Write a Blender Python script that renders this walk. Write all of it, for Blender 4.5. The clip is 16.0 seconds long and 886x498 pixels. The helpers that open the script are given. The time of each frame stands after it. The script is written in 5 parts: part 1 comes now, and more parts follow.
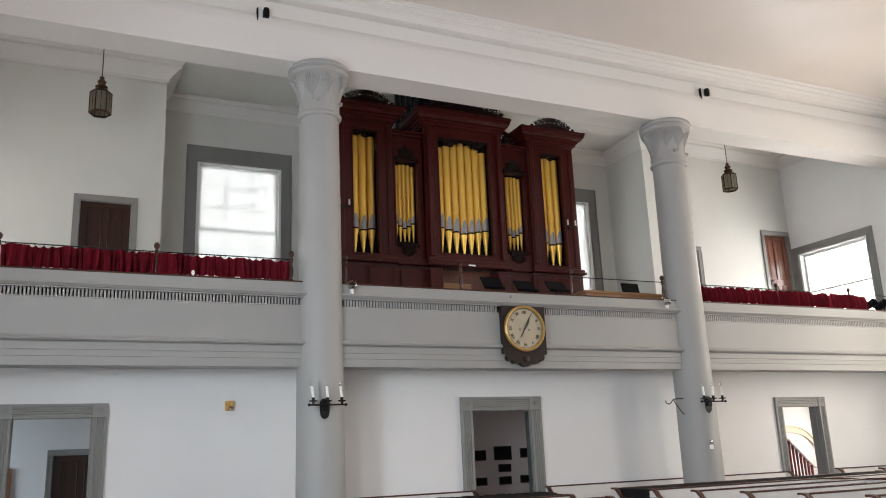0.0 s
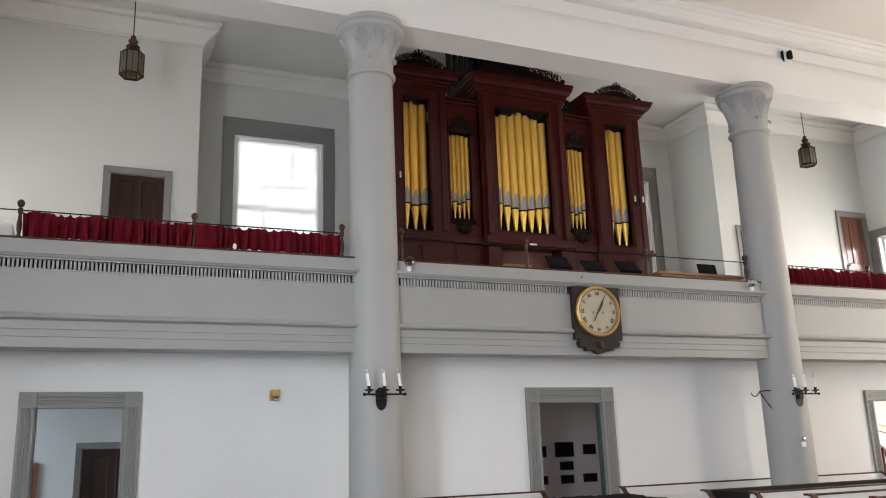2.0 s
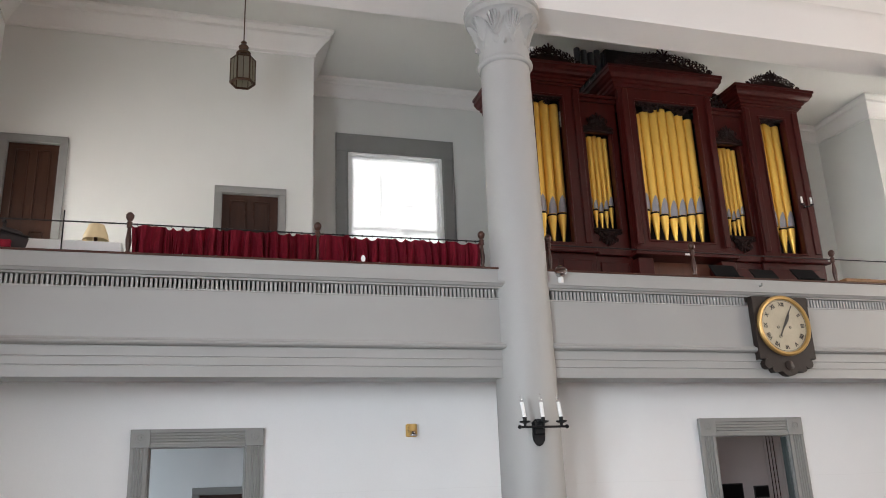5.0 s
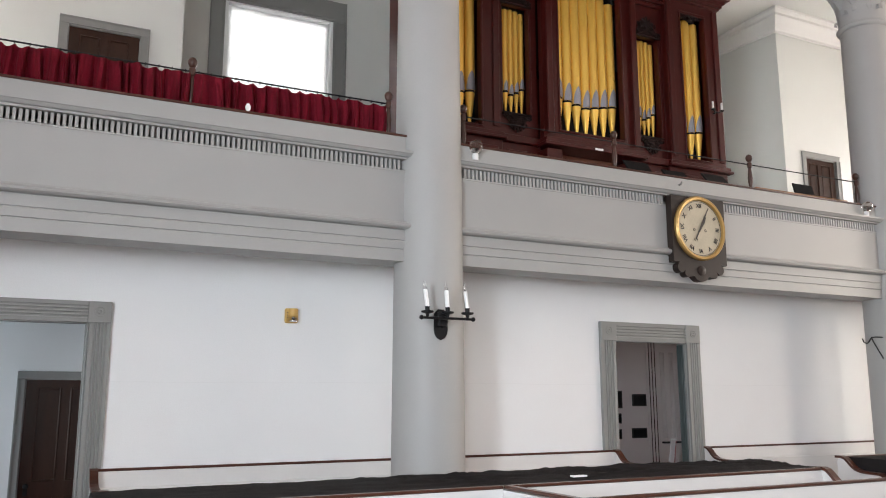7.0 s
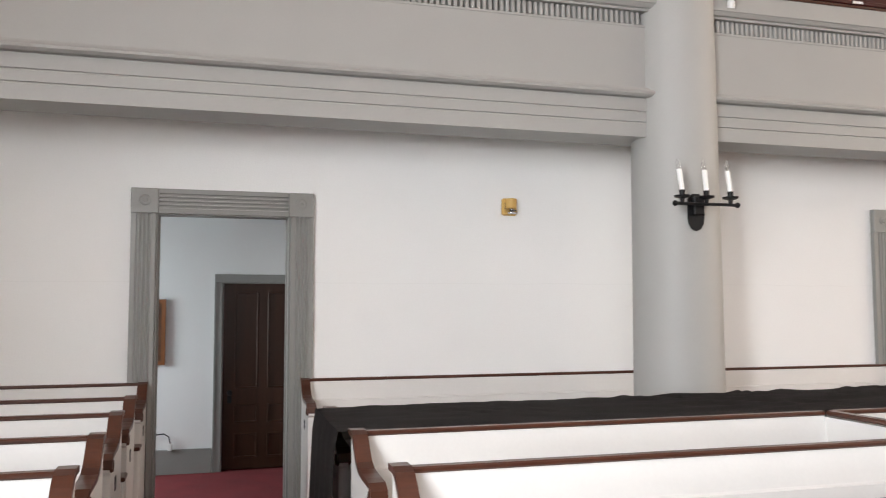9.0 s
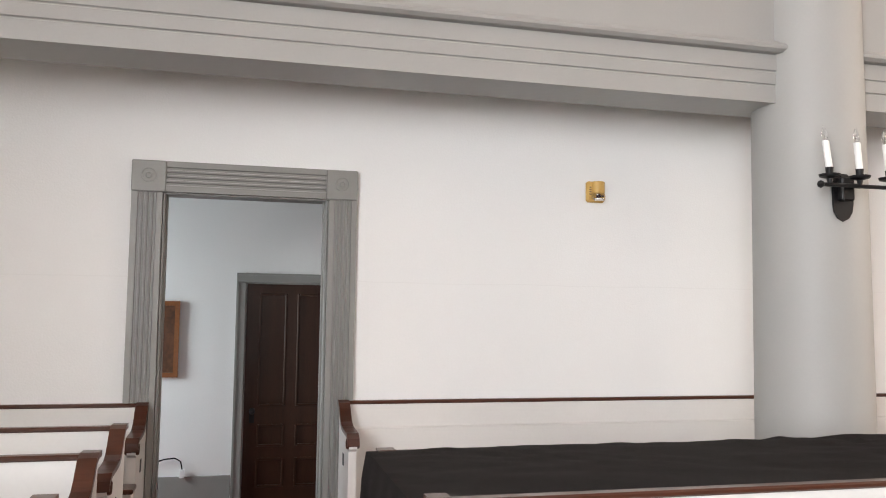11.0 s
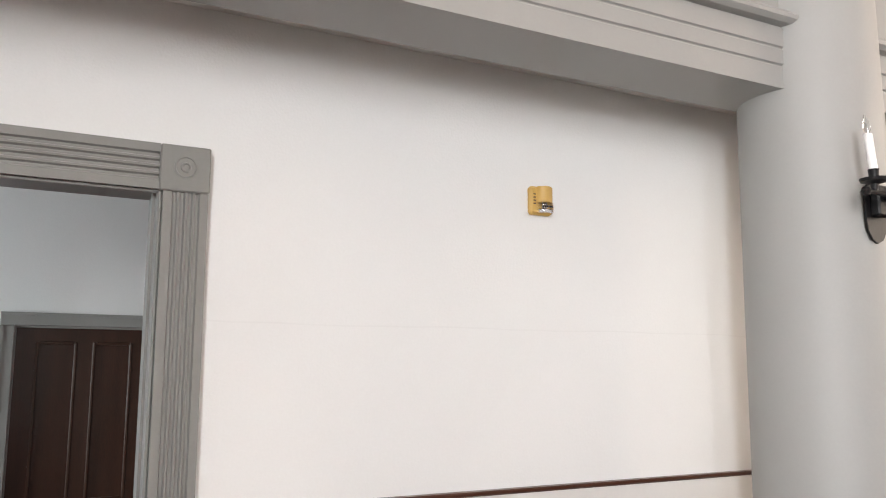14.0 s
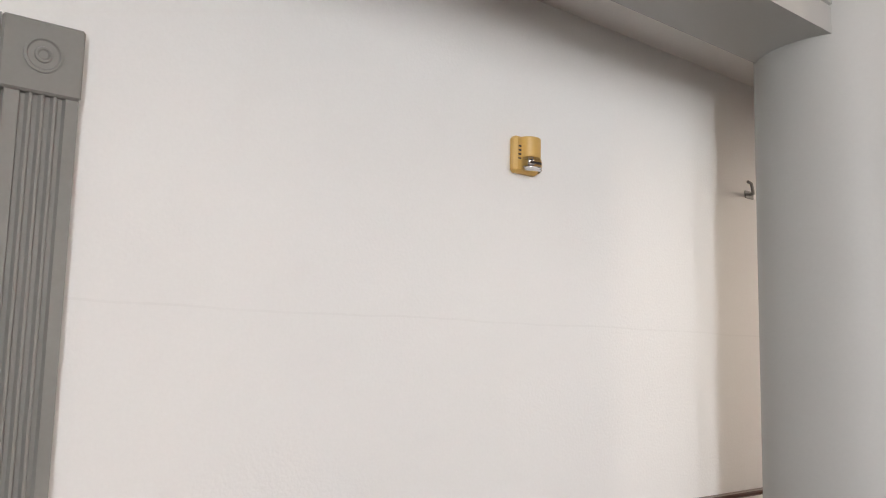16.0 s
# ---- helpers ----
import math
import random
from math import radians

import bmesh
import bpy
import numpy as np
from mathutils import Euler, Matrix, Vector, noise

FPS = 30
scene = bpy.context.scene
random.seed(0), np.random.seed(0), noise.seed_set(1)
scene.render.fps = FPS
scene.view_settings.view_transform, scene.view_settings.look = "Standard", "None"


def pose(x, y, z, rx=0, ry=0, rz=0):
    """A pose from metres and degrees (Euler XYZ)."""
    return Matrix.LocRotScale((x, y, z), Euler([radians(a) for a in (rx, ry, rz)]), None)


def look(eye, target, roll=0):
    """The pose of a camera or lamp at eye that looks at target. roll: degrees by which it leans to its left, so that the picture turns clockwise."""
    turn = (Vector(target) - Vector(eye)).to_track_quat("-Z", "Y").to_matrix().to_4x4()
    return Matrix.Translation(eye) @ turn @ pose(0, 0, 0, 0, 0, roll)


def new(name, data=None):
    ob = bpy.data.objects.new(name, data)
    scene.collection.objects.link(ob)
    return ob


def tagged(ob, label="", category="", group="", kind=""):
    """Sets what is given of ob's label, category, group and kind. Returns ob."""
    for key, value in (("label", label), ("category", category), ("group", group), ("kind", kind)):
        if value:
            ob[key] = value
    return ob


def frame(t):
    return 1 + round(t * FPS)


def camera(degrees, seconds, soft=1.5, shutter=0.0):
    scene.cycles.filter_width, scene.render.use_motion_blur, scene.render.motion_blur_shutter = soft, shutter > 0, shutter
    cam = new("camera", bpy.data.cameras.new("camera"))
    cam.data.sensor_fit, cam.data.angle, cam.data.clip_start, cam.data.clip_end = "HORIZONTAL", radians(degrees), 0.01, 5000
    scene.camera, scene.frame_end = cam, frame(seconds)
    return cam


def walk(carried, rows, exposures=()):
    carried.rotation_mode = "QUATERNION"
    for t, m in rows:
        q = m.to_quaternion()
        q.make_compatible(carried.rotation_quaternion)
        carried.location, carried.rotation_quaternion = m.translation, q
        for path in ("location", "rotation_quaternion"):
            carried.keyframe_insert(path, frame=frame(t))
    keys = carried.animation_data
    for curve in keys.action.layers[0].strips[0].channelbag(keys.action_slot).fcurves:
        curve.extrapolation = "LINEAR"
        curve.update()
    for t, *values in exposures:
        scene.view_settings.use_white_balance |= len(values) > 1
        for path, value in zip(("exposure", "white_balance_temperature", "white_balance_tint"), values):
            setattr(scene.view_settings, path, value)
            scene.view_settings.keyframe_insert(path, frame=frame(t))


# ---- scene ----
cam = camera(56.5, 16.0, soft=1.0, shutter=0.15)
METRES, EYE, TILT, LEAN, TURN = 10.4, 1.65, 0.0, 0.0, -25.2
ROWS = [
    (0.0, 0.0, 0.0, 0.0, 0.58, 14.1, 2.32),
    (0.5, -0.0167, 0.0289, -0.0004, 0.06, 13.85, 1.42),
    (1.0, -0.03, 0.062, 0.0012, -2.29, 12.77, 1.29),
    (1.5, -0.041, 0.0962, 0.0011, -1.41, 12.83, 1.95),
    (2.0, -0.0549, 0.1256, 0.0032, 2.34, 13.86, 1.94),
    (2.5, -0.0746, 0.1451, 0.0052, 0.19, 15.0, 2.56),
    (3.0, -0.0823, 0.1702, 0.0045, -5.16, 16.3, 3.1),
    (3.5, -0.0893, 0.2015, 0.0071, -2.34, 17.72, 2.55),
    (3.7, -0.0967, 0.2105, 0.0069, 2.53, 17.35, 1.88),
    (4.0, -0.1081, 0.2219, 0.0064, 8.47, 16.9, 2.32),
    (4.2, -0.1126, 0.2307, 0.0061, 10.72, 17.19, 3.11),
    (6.3, -0.1655, 0.3399, 0.0049, 2.47, 12.46, -0.43),
    (6.5, -0.172, 0.3538, 0.0046, 1.34, 10.73, -0.71),
    (7.0, -0.1833, 0.3905, 0.0035, -1.34, 10.26, 0.14),
    (7.5, -0.1948, 0.416, 0.0028, -3.82, 11.15, 0.19),
    (8.0, -0.2218, 0.4428, 0.0039, 1.35, 8.22, 0.27),
    (8.5, -0.2398, 0.4707, -0.0006, 3.44, 4.43, 0.22),
    (8.8, -0.2476, 0.4911, -0.0005, 6.44, 4.14, 0.32),
    (9.0, -0.2525, 0.5053, -0.0005, 9.41, 4.03, 0.11),
    (9.2, -0.2575, 0.5189, -0.0005, 11.55, 3.57, -0.23),
    (11.3, -0.3087, 0.6385, -0.0025, 10.88, 5.28, -0.87),
    (11.5, -0.3137, 0.6496, -0.0025, 9.0, 6.06, -1.14),
    (12.0, -0.3239, 0.6803, -0.0022, 4.62, 6.33, -0.82),
    (12.5, -0.329, 0.7141, -0.0033, 2.05, 7.31, 0.07),
    (13.0, -0.3422, 0.7355, 0.0006, -0.36, 8.21, -0.35),
    (13.5, -0.3661, 0.7587, 0.0023, -3.21, 9.15, -0.58),
    (14.0, -0.3735, 0.7813, 0.0003, -2.7, 8.19, -0.2),
    (14.5, -0.3737, 0.8136, 0.0014, -2.02, 8.84, 0.13),
    (15.0, -0.3874, 0.8351, 0.0022, -2.5, 8.94, -0.41),
    (15.5, -0.4072, 0.8617, 0.0108, -7.52, 7.4, -1.02),
    (15.8, -0.4102, 0.8767, 0.0089, -12.67, 6.82, -1.14),
    (16.0, -0.4093, 0.886, 0.0063, -13.95, 7.28, -1.14),
]
EXPOSURES = [(0.0, -0.53, 6840, 12), (2.5, -0.41, 6840, 12), (3.5, -0.62, 6840, 12), (4.0, -0.46, 6880, 14), (6.5, -0.11, 6900, 14), (8.0, -0.03, 6980, 15), (9.0, 0.03, 7450, 16), (12.0, 0.21, 7600, 17), (15.5, 0.25, 7650, 17), (16.0, 0.04, 7650, 17)]
walk(cam, [(t, pose(0, 0, EYE, TILT, LEAN, TURN) @ pose(METRES * x, METRES * y, METRES * z, 90 + pitch, roll, yaw)) for t, x, y, z, yaw, pitch, roll in ROWS], EXPOSURES)

# ---- world and light ----
FLOOR = -0.085
world = bpy.data.worlds.new("sky")
scene.world = world
world.use_nodes = True
wn = world.node_tree
sky = wn.nodes.new("ShaderNodeTexSky")
sky.sky_type, sky.sun_disc = "NISHITA", False
sky.sun_elevation, sky.sun_rotation = radians(40), radians(250)
wn.links.new(sky.outputs[0], wn.nodes["Background"].inputs[0])
wn.nodes["Background"].inputs[1].default_value = 0.12

LX, RX = -3.05, 17.07            # side walls
REAR, UPPER, BACK = 12.42, 15.05, 16.5   # rear wall below, gallery wall, organ recess wall
CEIL, GCEIL = 8.95, 9.06
FRONT_Y = -7.0                   # far end of the nave, behind the walk


def window_lamp(name, place, target, wide, high, power, colour):
    data = bpy.data.lights.new(name, "AREA")
    data.shape, data.size, data.size_y, data.energy, data.color = "RECTANGLE", wide, high, power, colour
    ob = new(name, data)
    ob.matrix_world = look(place, target)
    return ob


NAVE_WIN = (-4.2, 0.2, 4.6, 9.0)   # centres of the tall nave windows
COOL, WARM = (0.75, 0.875, 1.0), (1.0, 0.94, 0.85)
for wy, west, east in zip(NAVE_WIN, (320, 590, 840, 0), (30, 60, 430, 430)):
    if west:
        window_lamp("window_light", (LX - 0.12, wy, 2.9), (6.0, wy, 1.7), 1.7, 3.3, west, COOL)
    window_lamp("window_light", (RX + 0.12, wy, 4.3), (8.0, wy, 3.4), 1.7, 5.4, east, WARM)

# ---- materials ----


def mat(name, colour, rough=0.6, metal=0.0, vary=0.06, scale=3.0, fine=60.0, bump=0.05, stretch=None, coat=0.0, spread=0.0, spec=0.5):
    m = bpy.data.materials.new(name)
    m.use_nodes = True
    n, l = m.node_tree.nodes, m.node_tree.links
    b = n["Principled BSDF"]
    tc = n.new("ShaderNodeTexCoord")
    mp = n.new("ShaderNodeMapping")
    mp.inputs["Scale"].default_value = stretch or (1, 1, 1)
    l.new(tc.outputs["Object"], mp.inputs[0])
    big, small = n.new("ShaderNodeTexNoise"), n.new("ShaderNodeTexNoise")
    big.inputs["Scale"].default_value, small.inputs["Scale"].default_value = scale, fine
    big.inputs["Detail"].default_value, small.inputs["Detail"].default_value = 4, 5
    l.new(mp.outputs[0], big.inputs["Vector"])
    l.new(mp.outputs[0], small.inputs["Vector"])
    mix = n.new("ShaderNodeMath")
    mix.operation = "MULTIPLY_ADD"
    mix.inputs[1].default_value = 0.6
    half = n.new("ShaderNodeMath")
    half.operation = "MULTIPLY"
    half.inputs[1].default_value = 0.4
    l.new(small.outputs[0], half.inputs[0])
    l.new(big.outputs[0], mix.inputs[0])
    l.new(half.outputs[0], mix.inputs[2])
    ramp = n.new("ShaderNodeValToRGB")
    ramp.color_ramp.elements[0].position, ramp.color_ramp.elements[1].position = 0.3, 0.7
    ramp.color_ramp.elements[0].color = (*[c * (1 - vary) for c in colour], 1)
    ramp.color_ramp.elements[1].color = (*[min(0.95, c * (1 + vary)) for c in colour], 1)
    l.new(mix.outputs[0], ramp.inputs[0])
    last = ramp.outputs[0]
    if spread:
        info, hsv, mr = n.new("ShaderNodeObjectInfo"), n.new("ShaderNodeHueSaturation"), n.new("ShaderNodeMapRange")
        mr.inputs["To Min"].default_value, mr.inputs["To Max"].default_value = 1 - spread, 1 + spread
        l.new(info.outputs["Random"], mr.inputs[0])
        l.new(mr.outputs[0], hsv.inputs["Value"])
        l.new(last, hsv.inputs["Color"])
        last = hsv.outputs[0]
    l.new(last, b.inputs["Base Color"])
    rr = n.new("ShaderNodeMapRange")
    rr.inputs["To Min"].default_value, rr.inputs["To Max"].default_value = max(0.02, rough - 0.08), min(1, rough + 0.08)
    l.new(mix.outputs[0], rr.inputs[0])
    l.new(rr.outputs[0], b.inputs["Roughness"])
    b.inputs["Metallic"].default_value = metal
    b.inputs["Coat Weight"].default_value = coat
    b.inputs["Specular IOR Level"].default_value = spec
    if bump:
        bp = n.new("ShaderNodeBump")
        bp.inputs["Strength"].default_value, bp.inputs["Distance"].default_value = bump, 0.02
        l.new(mix.outputs[0], bp.inputs["Height"])
        l.new(bp.outputs[0], b.inputs["Normal"])
    return m


WALL = mat("plaster_white", (0.80, 0.80, 0.79), 0.55, vary=0.025, scale=1.3, fine=90, bump=0.14)
# cream copy of the white plaster, darkened for the gallery's dimmer light
DIMWALL = mat("dimmed_cream_plaster", (0.67, 0.672, 0.635), 0.6, vary=0.035, scale=0.9, fine=80, bump=0.12)
CEILING = mat("ceiling_white", (0.77, 0.755, 0.725), 0.7, vary=0.03, scale=0.7, fine=50, bump=0.06)
NAVECEIL = mat("cream_ceiling_paint", (0.76, 0.71, 0.665), 0.36, vary=0.04, scale=0.8, fine=40, bump=0.05)
TRIM = mat("trim_grey_paint", (0.240, 0.238, 0.226), 0.42, vary=0.05, scale=5, fine=80, bump=0.05)
FASCIA = mat("fascia_grey_paint", (0.335, 0.333, 0.318), 0.42, vary=0.03, scale=2, fine=70, bump=0.04)
COLUMN = mat("column_grey_paint", (0.365, 0.365, 0.35), 0.55, vary=0.03, scale=2, fine=60, bump=0.05)
MAHOGANY = mat("mahogany", (0.052, 0.0055, 0.0044), 0.33, vary=0.30, scale=2.5, fine=30, bump=0.05, stretch=(4, 4, 0.5), coat=0.06, spec=0.3)
CARVED = mat("carved_mahogany", (0.013, 0.0050, 0.0045), 0.5, vary=0.3, scale=10, fine=60, bump=0.1, spec=0.15)
GOLD = mat("gold_leaf_pipe", (0.86, 0.54, 0.11), 0.30, metal=0.5, vary=0.08, scale=3, fine=40, bump=0.03, stretch=(1, 1, 0.2), spread=0.06)
SILVER = mat("pipe_mouth_grey", (0.30, 0.30, 0.33), 0.4, metal=0.4, vary=0.1)
PIPEDARK = mat("bare_pipe_metal", (0.10, 0.11, 0.12), 0.35, metal=0.7, vary=0.1)
# near-black that stands for shade inside the organ case and pipe mouths
BLACK = mat("inner_shade_black", (0.012, 0.010, 0.010), 0.7, spec=0.1)
RED = mat("crimson_velvet", (0.23, 0.011, 0.026), 0.75, vary=0.40, scale=14, fine=200, bump=0.1, stretch=(1, 1, 0.22), spec=0.2)
CARPET = mat("red_carpet", (0.20, 0.022, 0.026), 0.95, vary=0.2, scale=4, fine=300, bump=0.3)
PEWWHITE = mat("pew_white_paint", (0.67, 0.655, 0.635), 0.42, vary=0.03, scale=3, fine=60, bump=0.04)
PEWCAP = mat("pew_cap_wood", (0.062, 0.019, 0.010), 0.30, vary=0.3, scale=3, fine=40, bump=0.04, stretch=(0.4, 3, 3), coat=0.15, spec=0.4)
DOORWOOD = mat("dark_door_wood", (0.034, 0.0125, 0.0062), 0.34, vary=0.35, scale=2.5, fine=40, bump=0.05, stretch=(5, 5, 0.5), coat=0.06, spec=0.25)
CHERRY = mat("orange_wood", (0.33, 0.11, 0.03), 0.35, vary=0.2, scale=3, fine=40, bump=0.03, stretch=(4, 4, 0.6), coat=0.3)
RUST = mat("reddish_door_wood", (0.13, 0.045, 0.026), 0.3, vary=0.3, scale=2.5, fine=40, bump=0.05, stretch=(5, 5, 0.5), coat=0.3)
NUMERAL = mat("faded_black_paint", (0.035, 0.03, 0.026), 0.6)
PICTURE = mat("varnished_frame", (0.23, 0.075, 0.020), 0.35, vary=0.3, scale=5, coat=0.2)
ARTWORK = mat("darkened_painting", (0.10, 0.036, 0.014), 0.4, vary=0.7, scale=8, fine=30, coat=0.2)
CLOTH = mat("black_cloth", (0.036, 0.031, 0.031), 0.65, vary=0.25, scale=5, fine=250, bump=0.25, spec=0.15)
IRON = mat("black_iron", (0.014, 0.014, 0.015), 0.42, metal=0.3, vary=0.2, spec=0.3)
BRONZE = mat("bronze", (0.07, 0.035, 0.018), 0.4, metal=0.6, vary=0.2)
BRASSY = mat("turned_wood_post", (0.050, 0.018, 0.011), 0.35, vary=0.2, coat=0.15, spec=0.4)
DIALGOLD = mat("gilt_rim", (0.46, 0.29, 0.10), 0.38, metal=0.5, vary=0.08)
DIAL = mat("aged_dial", (0.43, 0.375, 0.27), 0.5, vary=0.16, scale=6)
CLOCKWOOD = mat("clock_case", (0.026, 0.018, 0.015), 0.45, vary=0.2, scale=6, spec=0.25)
CANDLE = mat("candle_sleeve", (0.85, 0.85, 0.83), 0.4, vary=0.02)
TAN = mat("tan_plastic", (0.62, 0.38, 0.11), 0.45, vary=0.05)
CHROME = mat("chrome", (0.7, 0.7, 0.7), 0.12, metal=1.0, vary=0.03, bump=0)
GREYDOOR = mat("grey_lilac_paint", (0.70, 0.65, 0.64), 0.40, vary=0.04)
VESTWALL = mat("vestibule_plaster", (0.72, 0.66, 0.65), 0.6, vary=0.03)
PLAQUE = mat("black_plaque", (0.02, 0.018, 0.018), 0.4, vary=0.2)
CREAM = mat("cream_paint", (0.74, 0.66, 0.50), 0.5, vary=0.04)
SHADE = mat("parchment_shade", (0.72, 0.58, 0.34), 0.7, vary=0.05)
BLACKPLASTIC = mat("black_plastic", (0.007, 0.007, 0.008), 0.6, spec=0.12)
TEAL = mat("dull_green_paint", (0.050, 0.066, 0.063), 0.45, vary=0.06)
REDWOOD = mat("red_stained_wood", (0.26, 0.045, 0.035), 0.35, vary=0.2, coat=0.3)
WHITEPAINT = mat("white_gloss", (0.8, 0.8, 0.79), 0.35, vary=0.02)
OAK = mat("bench_wood", (0.30, 0.15, 0.065), 0.4, vary=0.2, stretch=(0.4, 4, 4))
FLOORWOOD = mat("old_floorboards", (0.16, 0.09, 0.05), 0.5, vary=0.25, scale=3, stretch=(4, 0.4, 1))


def glass(name, colour=(1, 1, 1), rough=0.02):
    m = bpy.data.materials.new(name)
    m.use_nodes = True
    b = m.node_tree.nodes["Principled BSDF"]
    b.inputs["Base Color"].default_value = (*colour, 1)
    b.inputs["Transmission Weight"].default_value = 1
    b.inputs["Roughness"].default_value = rough
    b.inputs["IOR"].default_value = 1.45
    return m


GLASS = glass("clear_glass")


def glow(name, colour, strength):
    m = bpy.data.materials.new(name)
    m.use_nodes = True
    b = m.node_tree.nodes["Principled BSDF"]
    b.inputs["Base Color"].default_value = (0.8, 0.8, 0.8, 1)
    b.inputs["Emission Color"].default_value = (*colour, 1)
    b.inputs["Emission Strength"].default_value = strength
    return m


DAYLIGHT = glow("bright_sky_outside", (0.95, 0.98, 1.0), 9.0)
VEILED = glow("hazy_sky_outside", (0.94, 0.975, 1.0), 7.0)


def sheer(name):
    m = bpy.data.materials.new(name)
    m.use_nodes = True
    n, l = m.node_tree.nodes, m.node_tree.links
    tr, df, mx = n.new("ShaderNodeBsdfTranslucent"), n.new("ShaderNodeBsdfDiffuse"), n.new("ShaderNodeMixShader")
    tr.inputs[0].default_value, df.inputs[0].default_value = (0.85, 0.86, 0.86, 1), (0.8, 0.8, 0.8, 1)
    mx.inputs[0].default_value = 0.35
    l.new(tr.outputs[0], mx.inputs[1])
    l.new(df.outputs[0], mx.inputs[2])
    l.new(mx.outputs[0], n["Material Output"].inputs[0])
    return m


SHEER = sheer("sheer_blind")
FROST = sheer("frosted_lantern_glass")
for node in FROST.node_tree.nodes:
    if node.type in ("BSDF_TRANSLUCENT", "BSDF_DIFFUSE"):
        node.inputs[0].default_value = (0.38, 0.36, 0.29, 1)

# ---- mesh helpers ----
ORIGIN = {}


def thing(name, place, label, category, group="", kind=""):
    ob = new(name)
    ob.empty_display_size = 0.1
    ob.location = place
    ORIGIN[ob] = Vector(place)
    return tagged(ob, label, category, group, kind)


def part(name, bm, material, parent=None, label="", smooth=False):
    """One mesh object under a thing or a part; the bmesh is in world metres."""
    bmesh.ops.recalc_face_normals(bm, faces=bm.faces)
    o = ORIGIN.get(parent, Vector())
    if o.length:
        bmesh.ops.translate(bm, vec=-o, verts=bm.verts)
    me = bpy.data.meshes.new(name)
    bm.to_mesh(me)
    bm.free()
    if smooth:
        for p in me.polygons:
            p.use_smooth = True
        me.set_sharp_from_angle(angle=radians(38))
    me.materials.append(material)
    ob = new(name, me)
    ob.parent = parent
    ORIGIN[ob] = o
    return tagged(ob, label)


def structure(name, bm, material, label, category, smooth=False):
    return tagged(part(name, bm, material, None, label, smooth), label, category, "", "structure")


def box(bm, x0, x1, y0, y1, z0, z1, bevel=0.0):
    r = bmesh.ops.create_cube(bm, size=1.0)
    vs = r["verts"]
    for v in vs:
        v.co = Vector(((x0 + x1) / 2 + v.co.x * (x1 - x0), (y0 + y1) / 2 + v.co.y * (y1 - y0), (z0 + z1) / 2 + v.co.z * (z1 - z0)))
    if bevel:
        es = {e for v in vs for e in v.link_edges}
        bmesh.ops.bevel(bm, geom=list(es), offset=bevel, segments=1, affect="EDGES", profile=0.5)
    return bm


def B(*a, **k):
    return box(bmesh.new(), *a, **k)


def prism(bm, pts, axis, a0, a1):
    """Extrudes a closed outline along x, y or z. pts: (y, z), (x, z) or (x, y)."""
    def at(p, a):
        return {"x": (a, p[0], p[1]), "y": (p[0], a, p[1]), "z": (p[0], p[1], a)}[axis]
    lo, hi = [bm.verts.new(at(p, a0)) for p in pts], [bm.verts.new(at(p, a1)) for p in pts]
    n = len(pts)
    for i in range(n):
        bm.faces.new((lo[i], lo[(i + 1) % n], hi[(i + 1) % n], hi[i]))
    bm.faces.new(lo)
    bm.faces.new(hi[::-1])
    return bm


def lathe(bm, prof, cx, cy, seg=24, axis="z", cz=0.0, ring=False):
    """Turns (radius, height) round an axis through (cx, cy) or, for y, through (cx, cz) with heights along y."""
    rings = []
    for r, h in prof:
        ring = []
        for i in range(seg):
            a = 2 * math.pi * i / seg
            c, s = math.cos(a) * max(r, 1e-4), math.sin(a) * max(r, 1e-4)
            ring.append(bm.verts.new((cx + c, cy + s, h) if axis == "z" else (cx + c, h, cz + s)))
        rings.append(ring)
    for a, b in zip(rings, rings[1:]):
        for i in range(seg):
            j = (i + 1) % seg
            bm.faces.new((a[i], a[j], b[j], b[i]))
    if not ring:
        bm.faces.new(rings[0][::-1])
        bm.faces.new(rings[-1])
    return bm


def tube(bm, pts, r, seg=8):
    """A round bar through points."""
    pts = [Vector(p) for p in pts]
    rings = []
    for i, p in enumerate(pts):
        d = (pts[min(i + 1, len(pts) - 1)] - pts[max(i - 1, 0)]).normalized()
        u = d.orthogonal().normalized() if i == 0 else (u - d * u.dot(d)).normalized()
        w = d.cross(u)
        rings.append([bm.verts.new(p + (u * math.cos(2 * math.pi * k / seg) + w * math.sin(2 * math.pi * k / seg)) * r) for k in range(seg)])
    for a, b in zip(rings, rings[1:]):
        for k in range(seg):
            j = (k + 1) % seg
            bm.faces.new((a[k], a[j], b[j], b[k]))
    bm.faces.new(rings[0][::-1])
    bm.faces.new(rings[-1])
    return bm


